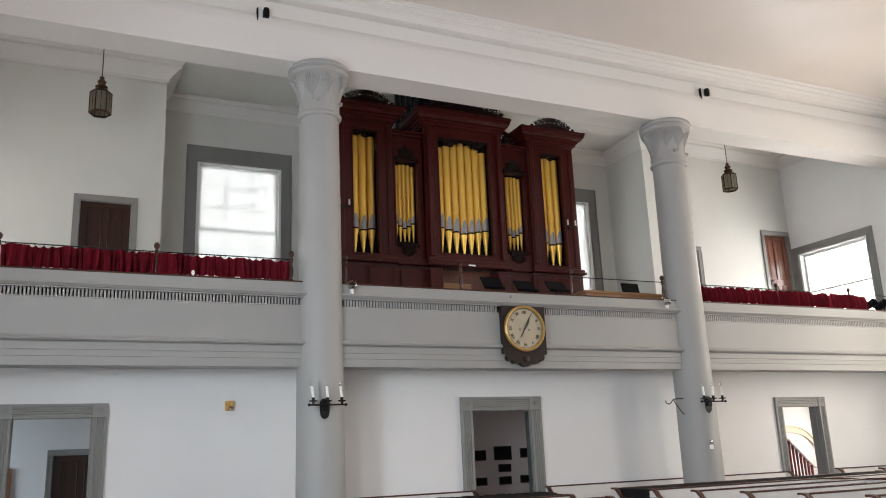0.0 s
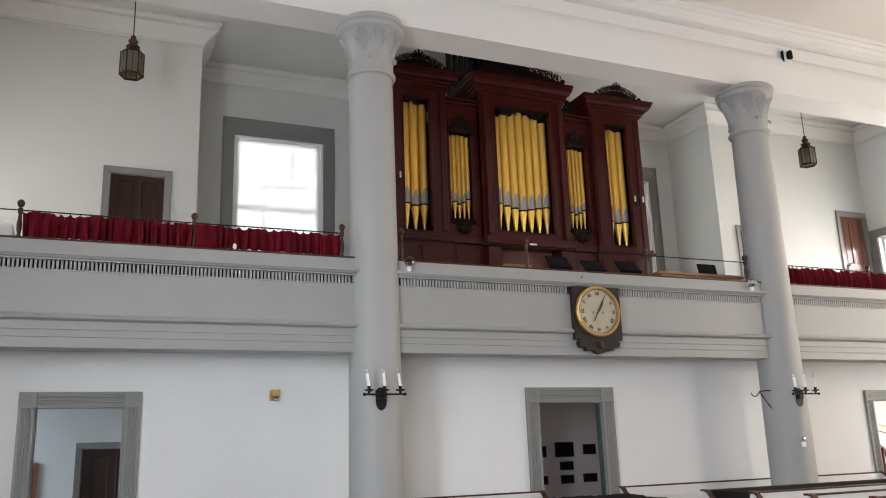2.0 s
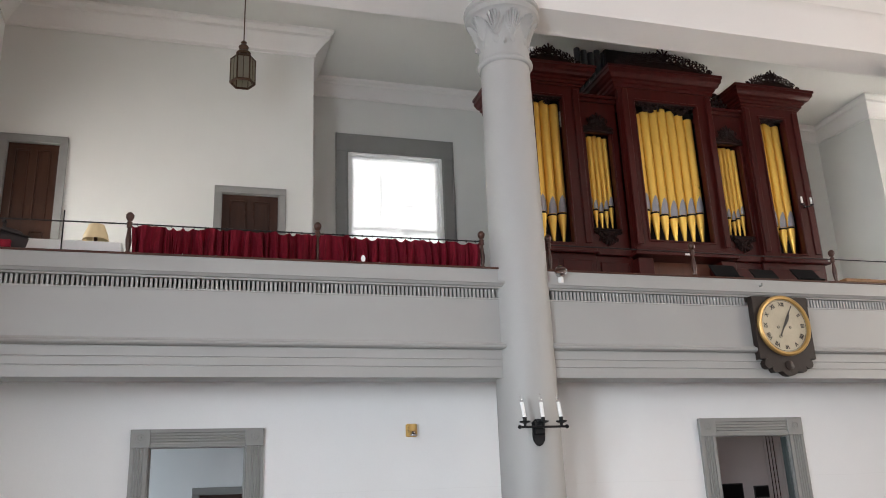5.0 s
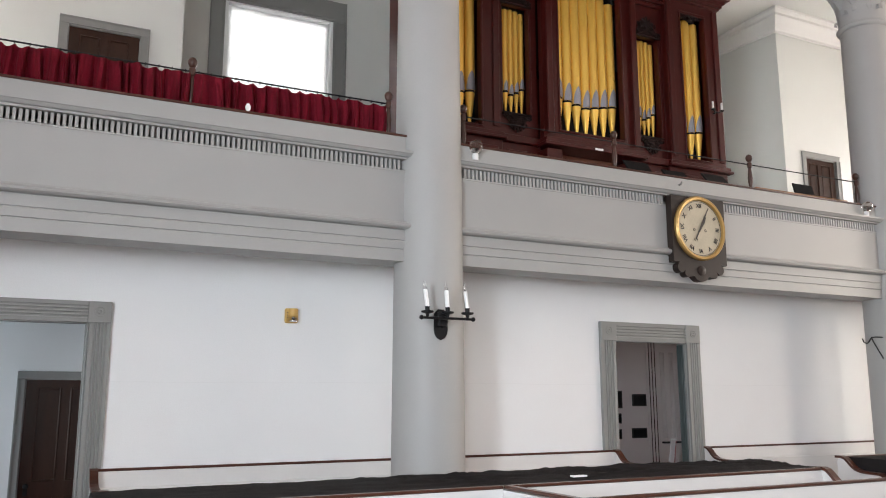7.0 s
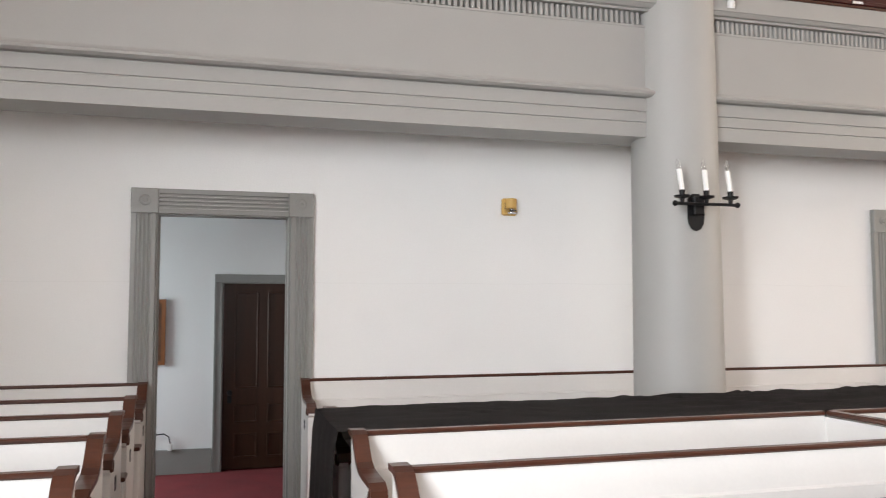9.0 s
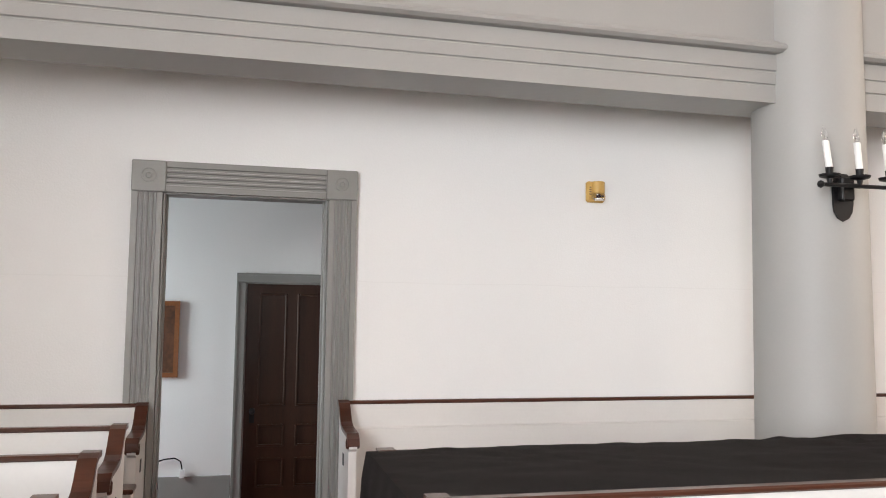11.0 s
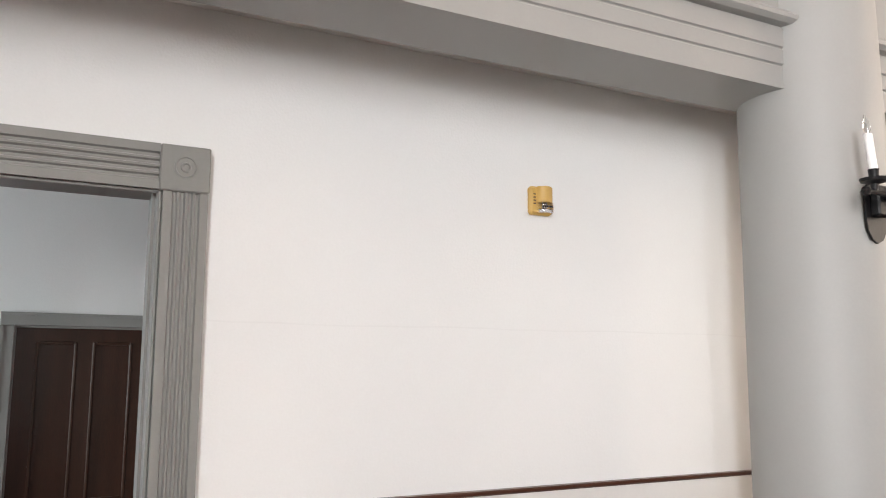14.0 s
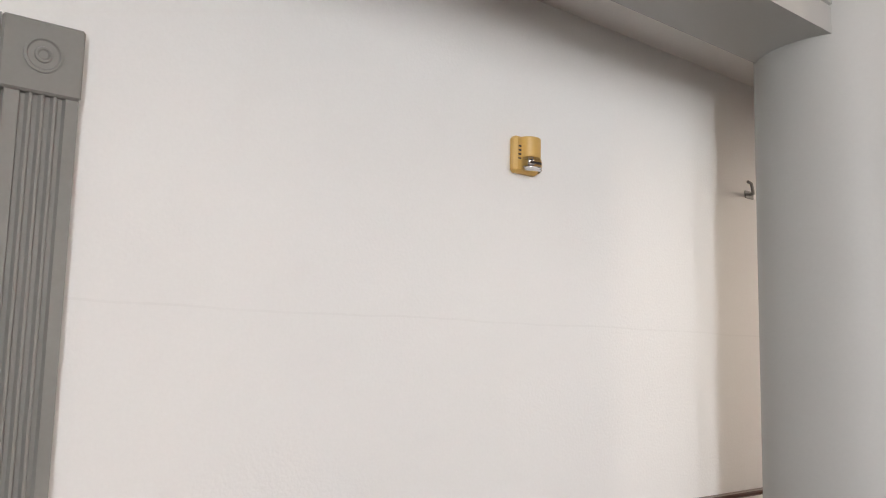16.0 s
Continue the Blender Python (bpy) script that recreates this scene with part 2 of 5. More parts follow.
def panelled(bm, axis, p0, p1, a0, a1, z0, z1, holes):
    """A wall slab from p0 to p1 across its thickness, from a0 to a1 along x or y, with real openings (a, b, low, high)."""
    us = sorted({a0, a1, *[h[0] for h in holes], *[h[1] for h in holes]})
    zs = sorted({z0, z1, *[h[2] for h in holes], *[h[3] for h in holes]})
    us, zs = [u for u in us if a0 <= u <= a1], [z for z in zs if z0 <= z <= z1]

    def solid(i, j):
        if not (0 <= i < len(us) - 1 and 0 <= j < len(zs) - 1):
            return False
        u, z = (us[i] + us[i + 1]) / 2, (zs[j] + zs[j + 1]) / 2
        return not any(h[0] < u < h[1] and h[2] < z < h[3] for h in holes)

    def v(u, p, z):
        return bm.verts.new((u, p, z) if axis == "x" else (p, u, z))

    def quad(*c):
        bm.faces.new([v(*q) for q in c])
    for i in range(len(us) - 1):
        for j in range(len(zs) - 1):
            if not solid(i, j):
                continue
            a, b, c, d = us[i], us[i + 1], zs[j], zs[j + 1]
            for p in (p0, p1):
                quad((a, p, c), (b, p, c), (b, p, d), (a, p, d))
            if not solid(i - 1, j):
                quad((a, p0, c), (a, p1, c), (a, p1, d), (a, p0, d))
            if not solid(i + 1, j):
                quad((b, p0, c), (b, p1, c), (b, p1, d), (b, p0, d))
            if not solid(i, j - 1):
                quad((a, p0, c), (b, p0, c), (b, p1, c), (a, p1, c))
            if not solid(i, j + 1):
                quad((a, p0, d), (b, p0, d), (b, p1, d), (a, p1, d))
    bmesh.ops.remove_doubles(bm, verts=bm.verts, dist=1e-5)
    return bm

def seamed(base, height):
    """The same plaster with a faint, broken horizontal joint between two lifts of it."""
    m = base.copy()
    m.name = "plaster_with_joint"
    n, l = m.node_tree.nodes, m.node_tree.links
    tc, xyz, wob, at, wide, mask, brk, both, mix = [n.new("ShaderNode" + k) for k in ("TexCoord", "SeparateXYZ", "TexNoise", "Math", "Math", "Math", "TexNoise", "Math", "Mix")]
    l.new(tc.outputs["Object"], xyz.inputs[0])
    l.new(tc.outputs["Object"], wob.inputs["Vector"])
    l.new(tc.outputs["Object"], brk.inputs["Vector"])
    wob.inputs["Scale"].default_value, brk.inputs["Scale"].default_value = 2.0, 5.0
    at.operation, at.inputs[1].default_value, at.inputs[2].default_value = "MULTIPLY_ADD", 0.03, height - 0.015
    l.new(wob.outputs[0], at.inputs[0])
    wide.operation, mask.operation, mask.inputs[1].default_value, mask.inputs[2].default_value = "COMPARE", "MULTIPLY", 0.10, 0.0
    wide.inputs[2].default_value = 0.0035
    l.new(xyz.outputs["Z"], wide.inputs[0])
    l.new(at.outputs[0], wide.inputs[1])
    l.new(wide.outputs[0], mask.inputs[0])
    both.operation = "MULTIPLY"
    l.new(mask.outputs[0], both.inputs[0])
    l.new(brk.outputs[0], both.inputs[1])
    mix.data_type, mix.blend_type = "RGBA", "MULTIPLY"
    bsdf = n["Principled BSDF"]
    paint = bsdf.inputs["Base Color"].links[0].from_socket
    l.new(both.outputs[0], mix.inputs[0])
    l.new(paint, mix.inputs[6])
    mix.inputs[7].default_value = (0.35, 0.33, 0.31, 1)
    l.new(mix.outputs[2], bsdf.inputs["Base Color"])
    return m


# ---- large structure ----
DOORS = ((-0.519, 0.450, 2.354), (6.255, 7.335, 2.36), (13.18, 14.17, 2.335))   # openings below: x, x, head
structure("floor", B(LX - 0.3, RX + 0.3, FRONT_Y - 0.3, BACK + 0.3, FLOOR - 0.15, FLOOR), CARPET, "red carpeted floor of the church", "floor")

wall = structure("wall_rear", panelled(bmesh.new(), "x", REAR, REAR + 0.11, LX, RX, FLOOR, 3.16, [(a - 0.03, b + 0.03, FLOOR, h + 0.03) for a, b, h in DOORS]),
                 seamed(WALL, 1.84), "white plaster rear wall under the gallery with three doorways", "wall")
structure("wall_rear_inner", panelled(bmesh.new(), "x", REAR + 0.11, REAR + 0.2, LX, RX, FLOOR, 3.16, [(a - 0.03, b + (0.30 if 5 < b < 9 else 0.03), FLOOR, h + 0.03) for a, b, h in DOORS]),
                 WALL, "inner face of the white plaster rear wall", "wall")
WEST_HOLES = [(wy - 0.9, wy + 0.9, 1.1, 4.7) for wy in NAVE_WIN[:3]]
EAST_HOLES = [(wy - 0.9, wy + 0.9, 1.4, 7.2) for wy in NAVE_WIN]
GAL_WIN = (12.85, 14.8, 4.3, 6.29)
VEST_WIN = (13.3, 14.5, 0.9, 2.4)
structure("wall_side_west", panelled(bmesh.new(), "y", LX - 0.25, LX, FRONT_Y, BACK + 0.25, FLOOR, 9.4, WEST_HOLES + [GAL_WIN, VEST_WIN]),
          WALL, "white plaster side wall with tall windows", "wall")
structure("wall_side_east", panelled(bmesh.new(), "y", RX, RX + 0.25, FRONT_Y, BACK + 0.25, FLOOR, 9.4, EAST_HOLES + [GAL_WIN, VEST_WIN]),
          WALL, "white plaster side wall with tall windows", "wall")
structure("wall_front", B(LX, RX, FRONT_Y - 0.25, FRONT_Y, FLOOR, 9.4), WALL, "plain white plaster end wall", "wall")
PL, PR = 1.49, 12.53             # corners of the organ recess
UPDOORS = ((-2.95 + 0.13, -2.13, 6.83), (0.135, 0.98, 6.24), (13.08, 13.92, 6.24), (16.17, 16.93, 6.83))
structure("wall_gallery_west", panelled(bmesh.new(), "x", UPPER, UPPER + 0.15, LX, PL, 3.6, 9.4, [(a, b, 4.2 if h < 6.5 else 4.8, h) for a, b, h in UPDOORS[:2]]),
          DIMWALL, "gallery wall in cream plaster darkened for dim light, with two doors", "wall")
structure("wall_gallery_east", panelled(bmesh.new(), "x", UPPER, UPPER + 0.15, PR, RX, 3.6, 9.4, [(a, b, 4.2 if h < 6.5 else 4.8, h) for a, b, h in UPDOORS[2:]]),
          DIMWALL, "gallery wall in cream plaster darkened for dim light, with two doors", "wall")
structure("wall_recess_west", B(PL - 0.15, PL, UPPER + 0.15, BACK, 3.6, 9.4), DIMWALL, "return wall beside the organ in cream plaster darkened for dim light", "wall")
structure("wall_recess_east", B(PR, PR + 0.15, UPPER + 0.15, BACK, 3.6, 9.4), DIMWALL, "return wall beside the organ in cream plaster darkened for dim light", "wall")
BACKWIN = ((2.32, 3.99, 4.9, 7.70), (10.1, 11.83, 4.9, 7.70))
structure("wall_back", panelled(bmesh.new(), "x", BACK, BACK + 0.25, LX, RX, FLOOR, 9.4, list(BACKWIN)), DIMWALL, "wall behind the organ in cream plaster darkened for dim light, with two windows", "wall")
structure("ceiling", B(LX, RX, FRONT_Y, 11.55, CEIL, CEIL + 0.2), NAVECEIL, "smooth pinkish cream plaster nave ceiling", "ceiling")
# this ceiling takes the darkened plaster to look less lit
structure("ceiling_gallery", B(LX, RX, 12.05, BACK, GCEIL, GCEIL + 0.2), DIMWALL, "gallery ceiling in cream plaster darkened for dim light", "ceiling")
structure("gallery_floor", B(LX, RX, 11.72, BACK, 3.16, 3.6), CEILING, "white soffit and floor of the gallery", "floor")
structure("gallery_tier", B(LX, PL - 0.15, 13.9, UPPER, 3.6, 4.2), FLOORWOOD, "stepped wooden gallery floor", "floor")
structure("gallery_tier_east", B(PR + 0.15, RX, 13.9, UPPER, 3.6, 4.2), FLOORWOOD, "stepped wooden gallery floor", "floor")

# great beam over the columns, with frieze and crown
beam = [(11.50, 7.68), (11.50, 8.20), (11.504, 8.25), (11.515, 8.31), (11.53, 8.36), (11.55, 8.40), (11.57, 8.43), (11.57, 8.655), (11.61, 8.665), (11.61, 8.70), (11.44, 8.705), (11.43, 8.715), (11.43, 8.80), (11.38, 8.83), (11.36, 8.835),
        (11.36, 8.86), (11.30, 8.89), (11.28, 8.895), (11.28, 8.92), (11.23, 8.94), (11.23, CEIL - 0.004), (11.23, 9.3), (12.08, 9.3), (12.08, 7.68)]
structure("beam", prism(bmesh.new(), beam, "x", LX, RX), CEILING, "white plaster beam with a crown moulding", "beam")

# gallery front
gf = [(11.95, 2.97), (11.58, 2.97), (11.58, 3.075), (11.585, 3.08), (11.585, 3.085), (11.575, 3.09), (11.575, 3.16), (11.580, 3.165), (11.580, 3.170), (11.57, 3.175),
      (11.57, 3.265), (11.578, 3.268), (11.578, 3.276), (11.535, 3.28), (11.51, 3.297), (11.505, 3.315), (11.52, 3.335), (11.55, 3.343), (11.555, 3.357), (11.585, 3.36), (11.585, 3.845), (11.580, 3.85), (11.580, 3.865),
      (11.80, 3.866), (11.80, 3.965), (11.55, 3.968), (11.545, 3.985), (11.52, 3.99), (11.50, 4.015), (11.49, 4.02), (11.49, 4.045), (11.56, 4.055),
      (11.575, 4.065), (11.575, 4.20), (11.95, 4.20)]
front = structure("gallery_front", prism(bmesh.new(), gf, "x", LX, RX), FASCIA, "grey painted panelled gallery front with dentil moulding", "gallery front")
structure("gallery_cap", B(LX, RX, 11.56, 11.97, 4.2, 4.222, bevel=0.005), PEWCAP, "dark wooden capping on the gallery front", "trim")


def fluted(bm, vertical, a0, a1, c0, c1, y, inner=1):
    """A casing board with flutes; vertical: a0..a1 in z and c0..c1 in x, else swapped."""
    w = c1 - c0
    pts = [(c0, y)]
    for i in range(4):
        s = c0 + w * (0.20 + 0.165 * i)
        pts += [(s, y), (s + 0.004, y + 0.012), (s + 0.016, y + 0.012), (s + 0.022, y)]
    pts += [(c1, y), (c1, REAR), (c0, REAR)]
    if vertical:
        return prism(bm, pts, "z", a0, a1)
    return prism(bm, [(p[1], p[0]) for p in pts], "x", a0, a1)


def door_casing(name, x0, x1, head, width):
    t = thing(name, ((x0 + x1) / 2, REAR, FLOOR), "grey painted fluted doorway casing with corner blocks", "door frame", "doorways below the gallery", "structure")
    y = REAR - 0.045
    for a, b in ((x0 - width, x0), (x1, x1 + width)):
        ia, ib = (a + 0.015, b) if a == x1 else (a, b - 0.015)
        part("jamb_board", fluted(bmesh.new(), True, FLOOR, head - 0.004, ia, ib, y), TRIM, t)
        ea, eb = (a, a + 0.014) if a == x1 else (b - 0.014, b)
        part("edge_bead", B(ea, eb, REAR - 0.022, REAR, FLOOR, head - 0.004, bevel=0.004), TRIM, t)
        bm = box(bmesh.new(), a - 0.003, b + 0.003, y - 0.010, REAR, head - 0.004, head + width - 0.006, bevel=0.006)
        blk = part("corner_block", bm, TRIM, t)
        ros = lathe(bmesh.new(), [(0.047, y - 0.010), (0.047, y - 0.015), (0.041, y - 0.016), (0.037, y - 0.0115), (0.022, y - 0.0112), (0.020, y - 0.016), (0.015, y - 0.017), (0.011, y - 0.0125), (0.003, y - 0.012)],
                    (a + b) / 2, 0, 28, "y", head + width / 2)
        part("rosette", ros, TRIM, blk, smooth=True)
    part("edge_bead", B(x0, x1, REAR - 0.022, REAR, head - 0.012, head - 0.001, bevel=0.003), TRIM, t)
    part("head_board", fluted(bmesh.new(), False, x0 + 0.004, x1 - 0.004, head, head + width - 0.006, y), TRIM, t)
    for a, b in ((x0 - 0.029, x0), (x1, x1 + 0.029)):
        deep = 0.113 if a == x1 and 5 < x1 < 9 else 0.215     # the middle doorway is rebated on its hinge side
        part("jamb", B(a, b, REAR - 0.003, REAR + deep, FLOOR, head), TRIM, t)
    part("head_jamb", B(x0 - 0.029, x1 + 0.029, REAR - 0.003, REAR + 0.215, head, head + 0.029), TRIM, t)
    for a, b in ((x0, x0 + 0.012), (x1 - 0.012, x1)):
        part("stop_bead", B(a, b, REAR + 0.05, REAR + 0.09, FLOOR, head), TRIM, t)
    return t


for i, (a, b, h) in enumerate(DOORS):
    door_casing("door_frame_%d" % (i + 1), a, b, h, (0.192, 0.226, 0.19)[i])

# vestibules behind the rear wall
structure("wall_vestibule_far", panelled(bmesh.new(), "x", UPPER - 0.02, UPPER + 0.18, LX, RX, FLOOR, 3.16, [(0.0, 0.86, FLOOR, 1.915), (9.15, 10.35, FLOOR, 2.6)]),
          WALL, "white plaster wall of the vestibule", "wall")
structure("wall_vestibule_lining", B(3.1, 8.90, UPPER - 0.05, UPPER - 0.02, FLOOR, 3.16), VESTWALL, "dim mauve-grey plaster of the middle vestibule", "wall")
structure("baseboard", B(LX, -0.09, UPPER - 0.045, UPPER - 0.02, FLOOR, 0.17, bevel=0.004), TRIM, "tall grey painted baseboard", "baseboard")
window_lamp("window_light", (LX - 0.1, 13.9, 1.65), (0.6, 14.7, 0.5), 1.1, 1.4, 52, (0.64, 0.85, 1.0)).data.spread = radians(125)
window_lamp("window_light", (RX + 0.1, 13.9, 1.65), (11, 13.9, 1.4), 1.1, 1.4, 72, (1.0, 0.97, 0.93))


def leaf(bm_parent, place, M, u0, u1, z0, z1, material, rows, label="", thick=0.045):
    """A panelled door leaf: stiles and rails with real openings, recessed panels and a bead round each."""
    w = u1 - u0
    cols = ((u0 + 0.12 * w + 0.02, u0 + w / 2 - 0.05), (u0 + w / 2 + 0.05, u1 - 0.12 * w - 0.02))
    holes = [(a, b, z0 + (z1 - z0) * lo, z0 + (z1 - z0) * hi) for lo, hi in rows for a, b in cols]
    bm = panelled(bmesh.new(), "x", 0.0, thick, u0, u1, z0, z1, holes)
    bm.transform(M)
    lf = part("leaf", bm, material, bm_parent, label)
    for a, b, lo, hi in holes:
        bm = box(bmesh.new(), a - 0.002, b + 0.002, 0.014, thick - 0.010, lo - 0.002, hi + 0.002)
        bm.transform(M)
        part("panel", bm, material, lf)
        bm = bmesh.new()
        for p in ((a - 0.004, a + 0.018, lo, hi), (b - 0.018, b + 0.004, lo, hi), (a + 0.018, b - 0.018, lo - 0.004, lo + 0.018), (a + 0.018, b - 0.018, hi - 0.018, hi + 0.004)):
            box(bm, p[0], p[1], -0.007, 0.0145, p[2], p[3], bevel=0.006)
        bm.transform(M)
        part("bead", bm, material, lf)
    return lf


def knob(parent, M, u, z, material):
    bm = lathe(bmesh.new(), [(0.028, 0.0), (0.028, -0.006), (0.010, -0.010), (0.010, -0.035), (0.024, -0.042), (0.028, -0.055), (0.020, -0.068), (0.002, -0.072)], u, 0, 14, "y", z)
    bm.transform(M)
    part("knob", bm, material, parent, "dark metal door knob" if material is IRON else "brass door knob", True)
    bm = box(bmesh.new(), u - 0.022, u + 0.022, -0.004, 0.0, z - 0.11, z - 0.03, bevel=0.002)
    bm.transform(M)
    part("keyhole_plate", bm, material, parent)


ROWS4 = ((0.06, 0.19), (0.245, 0.345), (0.43, 0.955))


def plain_door(name, M, u0, u1, z0, z1, trim, label, frame_mat=TRIM, knob_left=True, wood=DOORWOOD):
    t = thing(name, M @ Vector(((u0 + u1) / 2, 0, z0)), label, "door", "panelled wooden doors", "structure")
    leaf(t, None, M @ Matrix.Translation((0, 0.03, 0)), u0 + 0.012, u1 - 0.012, z0 + 0.012, z1 - 0.012, wood, ROWS4)
    knob(t, M @ Matrix.Translation((0, 0.03, 0)), u0 + 0.085 if knob_left else u1 - 0.085, z0 + 0.82, IRON)
    for i, (a, b, lo, hi) in enumerate(((u0 - trim, u0, z0, z1), (u1, u1 + trim, z0, z1), (u0 - trim, u1 + trim, z1, z1 + trim))):
        bm = box(bmesh.new(), a, b, -0.028, 0.0, lo, hi, bevel=0.004)
        box(bm, a + (0 if i != 1 else trim - 0.02), b - (0 if i != 0 else trim - 0.02), -0.036, -0.028, lo if i != 2 else hi - 0.02, hi)
        bm.transform(M)
        part("casing", bm, frame_mat, t)
    bm = box(bmesh.new(), u0 - 0.002, u0 + 0.012, -0.002, 0.13, z0, z1)
    box(bm, u1 - 0.012, u1 + 0.002, -0.002, 0.13, z0, z1)
    box(bm, u0 + 0.012, u1 - 0.012, -0.002, 0.13, z1 - 0.012, z1 + 0.002)
    bm.transform(M)
    part("door_jamb", bm, frame_mat, t)
    return t


def facing_y(y):
    return Matrix.Translation((0, y, 0))


plain_door("door_vestibule", facing_y(UPPER - 0.02), 0.0, 0.86, FLOOR, 1.915, 0.085, "closed dark brown six-panel wooden door in a grey frame")
for a, b, h in UPDOORS:
    plain_door("gallery_door", facing_y(UPPER), a, b, 4.2 if h < 6.5 else 4.8, h, 0.105, "closed dark brown panelled door in the gallery wall",
               wood=DOORWOOD if a < 15 else RUST)

# grey double doors of the middle vestibule
dd = thing("door_double", (9.75, UPPER - 0.05, FLOOR), "closed grey-lilac panelled double doors with a push bar", "door", "", "structure")
leaf(dd, None, facing_y(UPPER + 0.0), 9.17, 9.60, FLOOR + 0.01, 2.58, GREYDOOR, ((0.08, 0.30), (0.42, 0.94)))
leaf(dd, None, facing_y(UPPER + 0.0), 9.755, 10.33, FLOOR + 0.01, 2.58, GREYDOOR, ((0.08, 0.30), (0.42, 0.94)))
for a, b in ((8.90, 9.15), (10.35, 10.52)):
    bm = bmesh.new()
    w = b - a
    pts = [(a, UPPER - 0.06)]
    for i in range(3):
        s = a + w * (0.2 + 0.24 * i)
        pts += [(s, UPPER - 0.06), (s + 0.006, UPPER - 0.045), (s + 0.02, UPPER - 0.045), (s + 0.026, UPPER - 0.06)]
    pts += [(b, UPPER - 0.06), (b, UPPER - 0.02), (a, UPPER - 0.02)]
    part("fluted_casing", prism(bm, pts, "z", FLOOR, 2.8), GREYDOOR, dd)
    for i in range(3):
        s = a + w * (0.2 + 0.24 * i)
        part("dark_bead", B(s + 0.006, s + 0.020, UPPER - 0.058, UPPER - 0.046, FLOOR, 2.8, bevel=0.002), DOORWOOD, dd, "dark brown bead")
part("push_bar", tube(bmesh.new(), [(9.22, UPPER, 0.98), (9.22, UPPER - 0.06, 0.98), (9.7, UPPER - 0.06, 0.98), (9.7, UPPER - 0.03, 0.98)], 0.016), IRON, dd, "black push bar")
for a, b, d in ((9.605, 9.64, 0.03), (9.655, 9.695, 0.045), (9.71, 9.745, 0.03)):
    part("dark_bead", B(b + 0.001, b + 0.013, UPPER - 0.03, UPPER + 0.03, FLOOR + 0.01, 2.58, bevel=0.002), DOORWOOD, dd, "dark brown bead")
    part("astragal", B(a, b, UPPER - d, UPPER + 0.03, FLOOR + 0.01, 2.58, bevel=0.004), GREYDOOR, dd)
knob(dd, facing_y(UPPER), 9.88, 1.08, DIALGOLD)

# open leaf of the middle doorway and a stand beyond it
t = thing("door_open_leaf", (7.325, 12.6, FLOOR), "dull green open door leaf folded against the jamb", "door", "", "structure")
part("leaf", B(7.318, 7.3345, REAR + 0.004, REAR + 0.113, FLOOR + 0.01, 2.335, bevel=0.004), TEAL, t)
for z0, z1 in ((0.15, 0.85), (1.05, 2.2)):
    part("panel", B(7.315, 7.318, REAR + 0.03, REAR + 0.09, z0, z1, bevel=0.003), TEAL, t)
t = thing("sign_stand", (8.58, 14.3, FLOOR), "slim pale grey leaning sign stand with a maroon edge", "stand")
tilt = Matrix.Translation((8.58, 14.3, FLOOR)) @ Matrix.Rotation(radians(9), 4, "Y")
for nm, m, b, lab in (("post", IRON, (-0.015, 0.015, -0.015, 0.015, 0.0, 0.72), ""), ("board", GREYDOOR, (-0.045, 0.04, -0.02, 0.0, 0.55, 1.16), "pale grey board"),
                      ("edge", REDWOOD, (0.04, 0.055, -0.022, 0.004, 0.55, 1.16), "maroon edge strip"), ("paper", WHITEPAINT, (-0.045, 0.055, -0.024, 0.004, 1.16, 1.175), "white top edge")):
    bm = B(*b, bevel=0.002)
    bm.transform(tilt)
    part(nm, bm, m, t, lab)

# small black plaques on the middle vestibule wall
for k, (px, pz, pw, ph) in enumerate(((7.66, 1.63, 0.30, 0.20), (8.19, 1.66, 0.40, 0.27), (8.73, 1.65, 0.28, 0.19), (8.22, 1.37, 0.29, 0.155),
                                      (7.68, 1.13, 0.26, 0.155), (8.22, 1.13, 0.28, 0.155), (8.71, 1.14, 0.30, 0.155))):
    t = thing("plaque", (px, UPPER - 0.05, pz - ph / 2), "small black plaque on the vestibule wall", "plaque", "black wall plaques")
    part("plate", B(px - pw / 2, px + pw / 2, UPPER - 0.068, UPPER - 0.05, pz - ph / 2, pz + ph / 2, bevel=0.004), PLAQUE, t)
    part("border", B(px - pw / 2 + 0.02, px + pw / 2 - 0.02, UPPER - 0.070, UPPER - 0.068, pz - ph / 2 + 0.02, pz + ph / 2 - 0.02), BLACKPLASTIC, t)

# columns


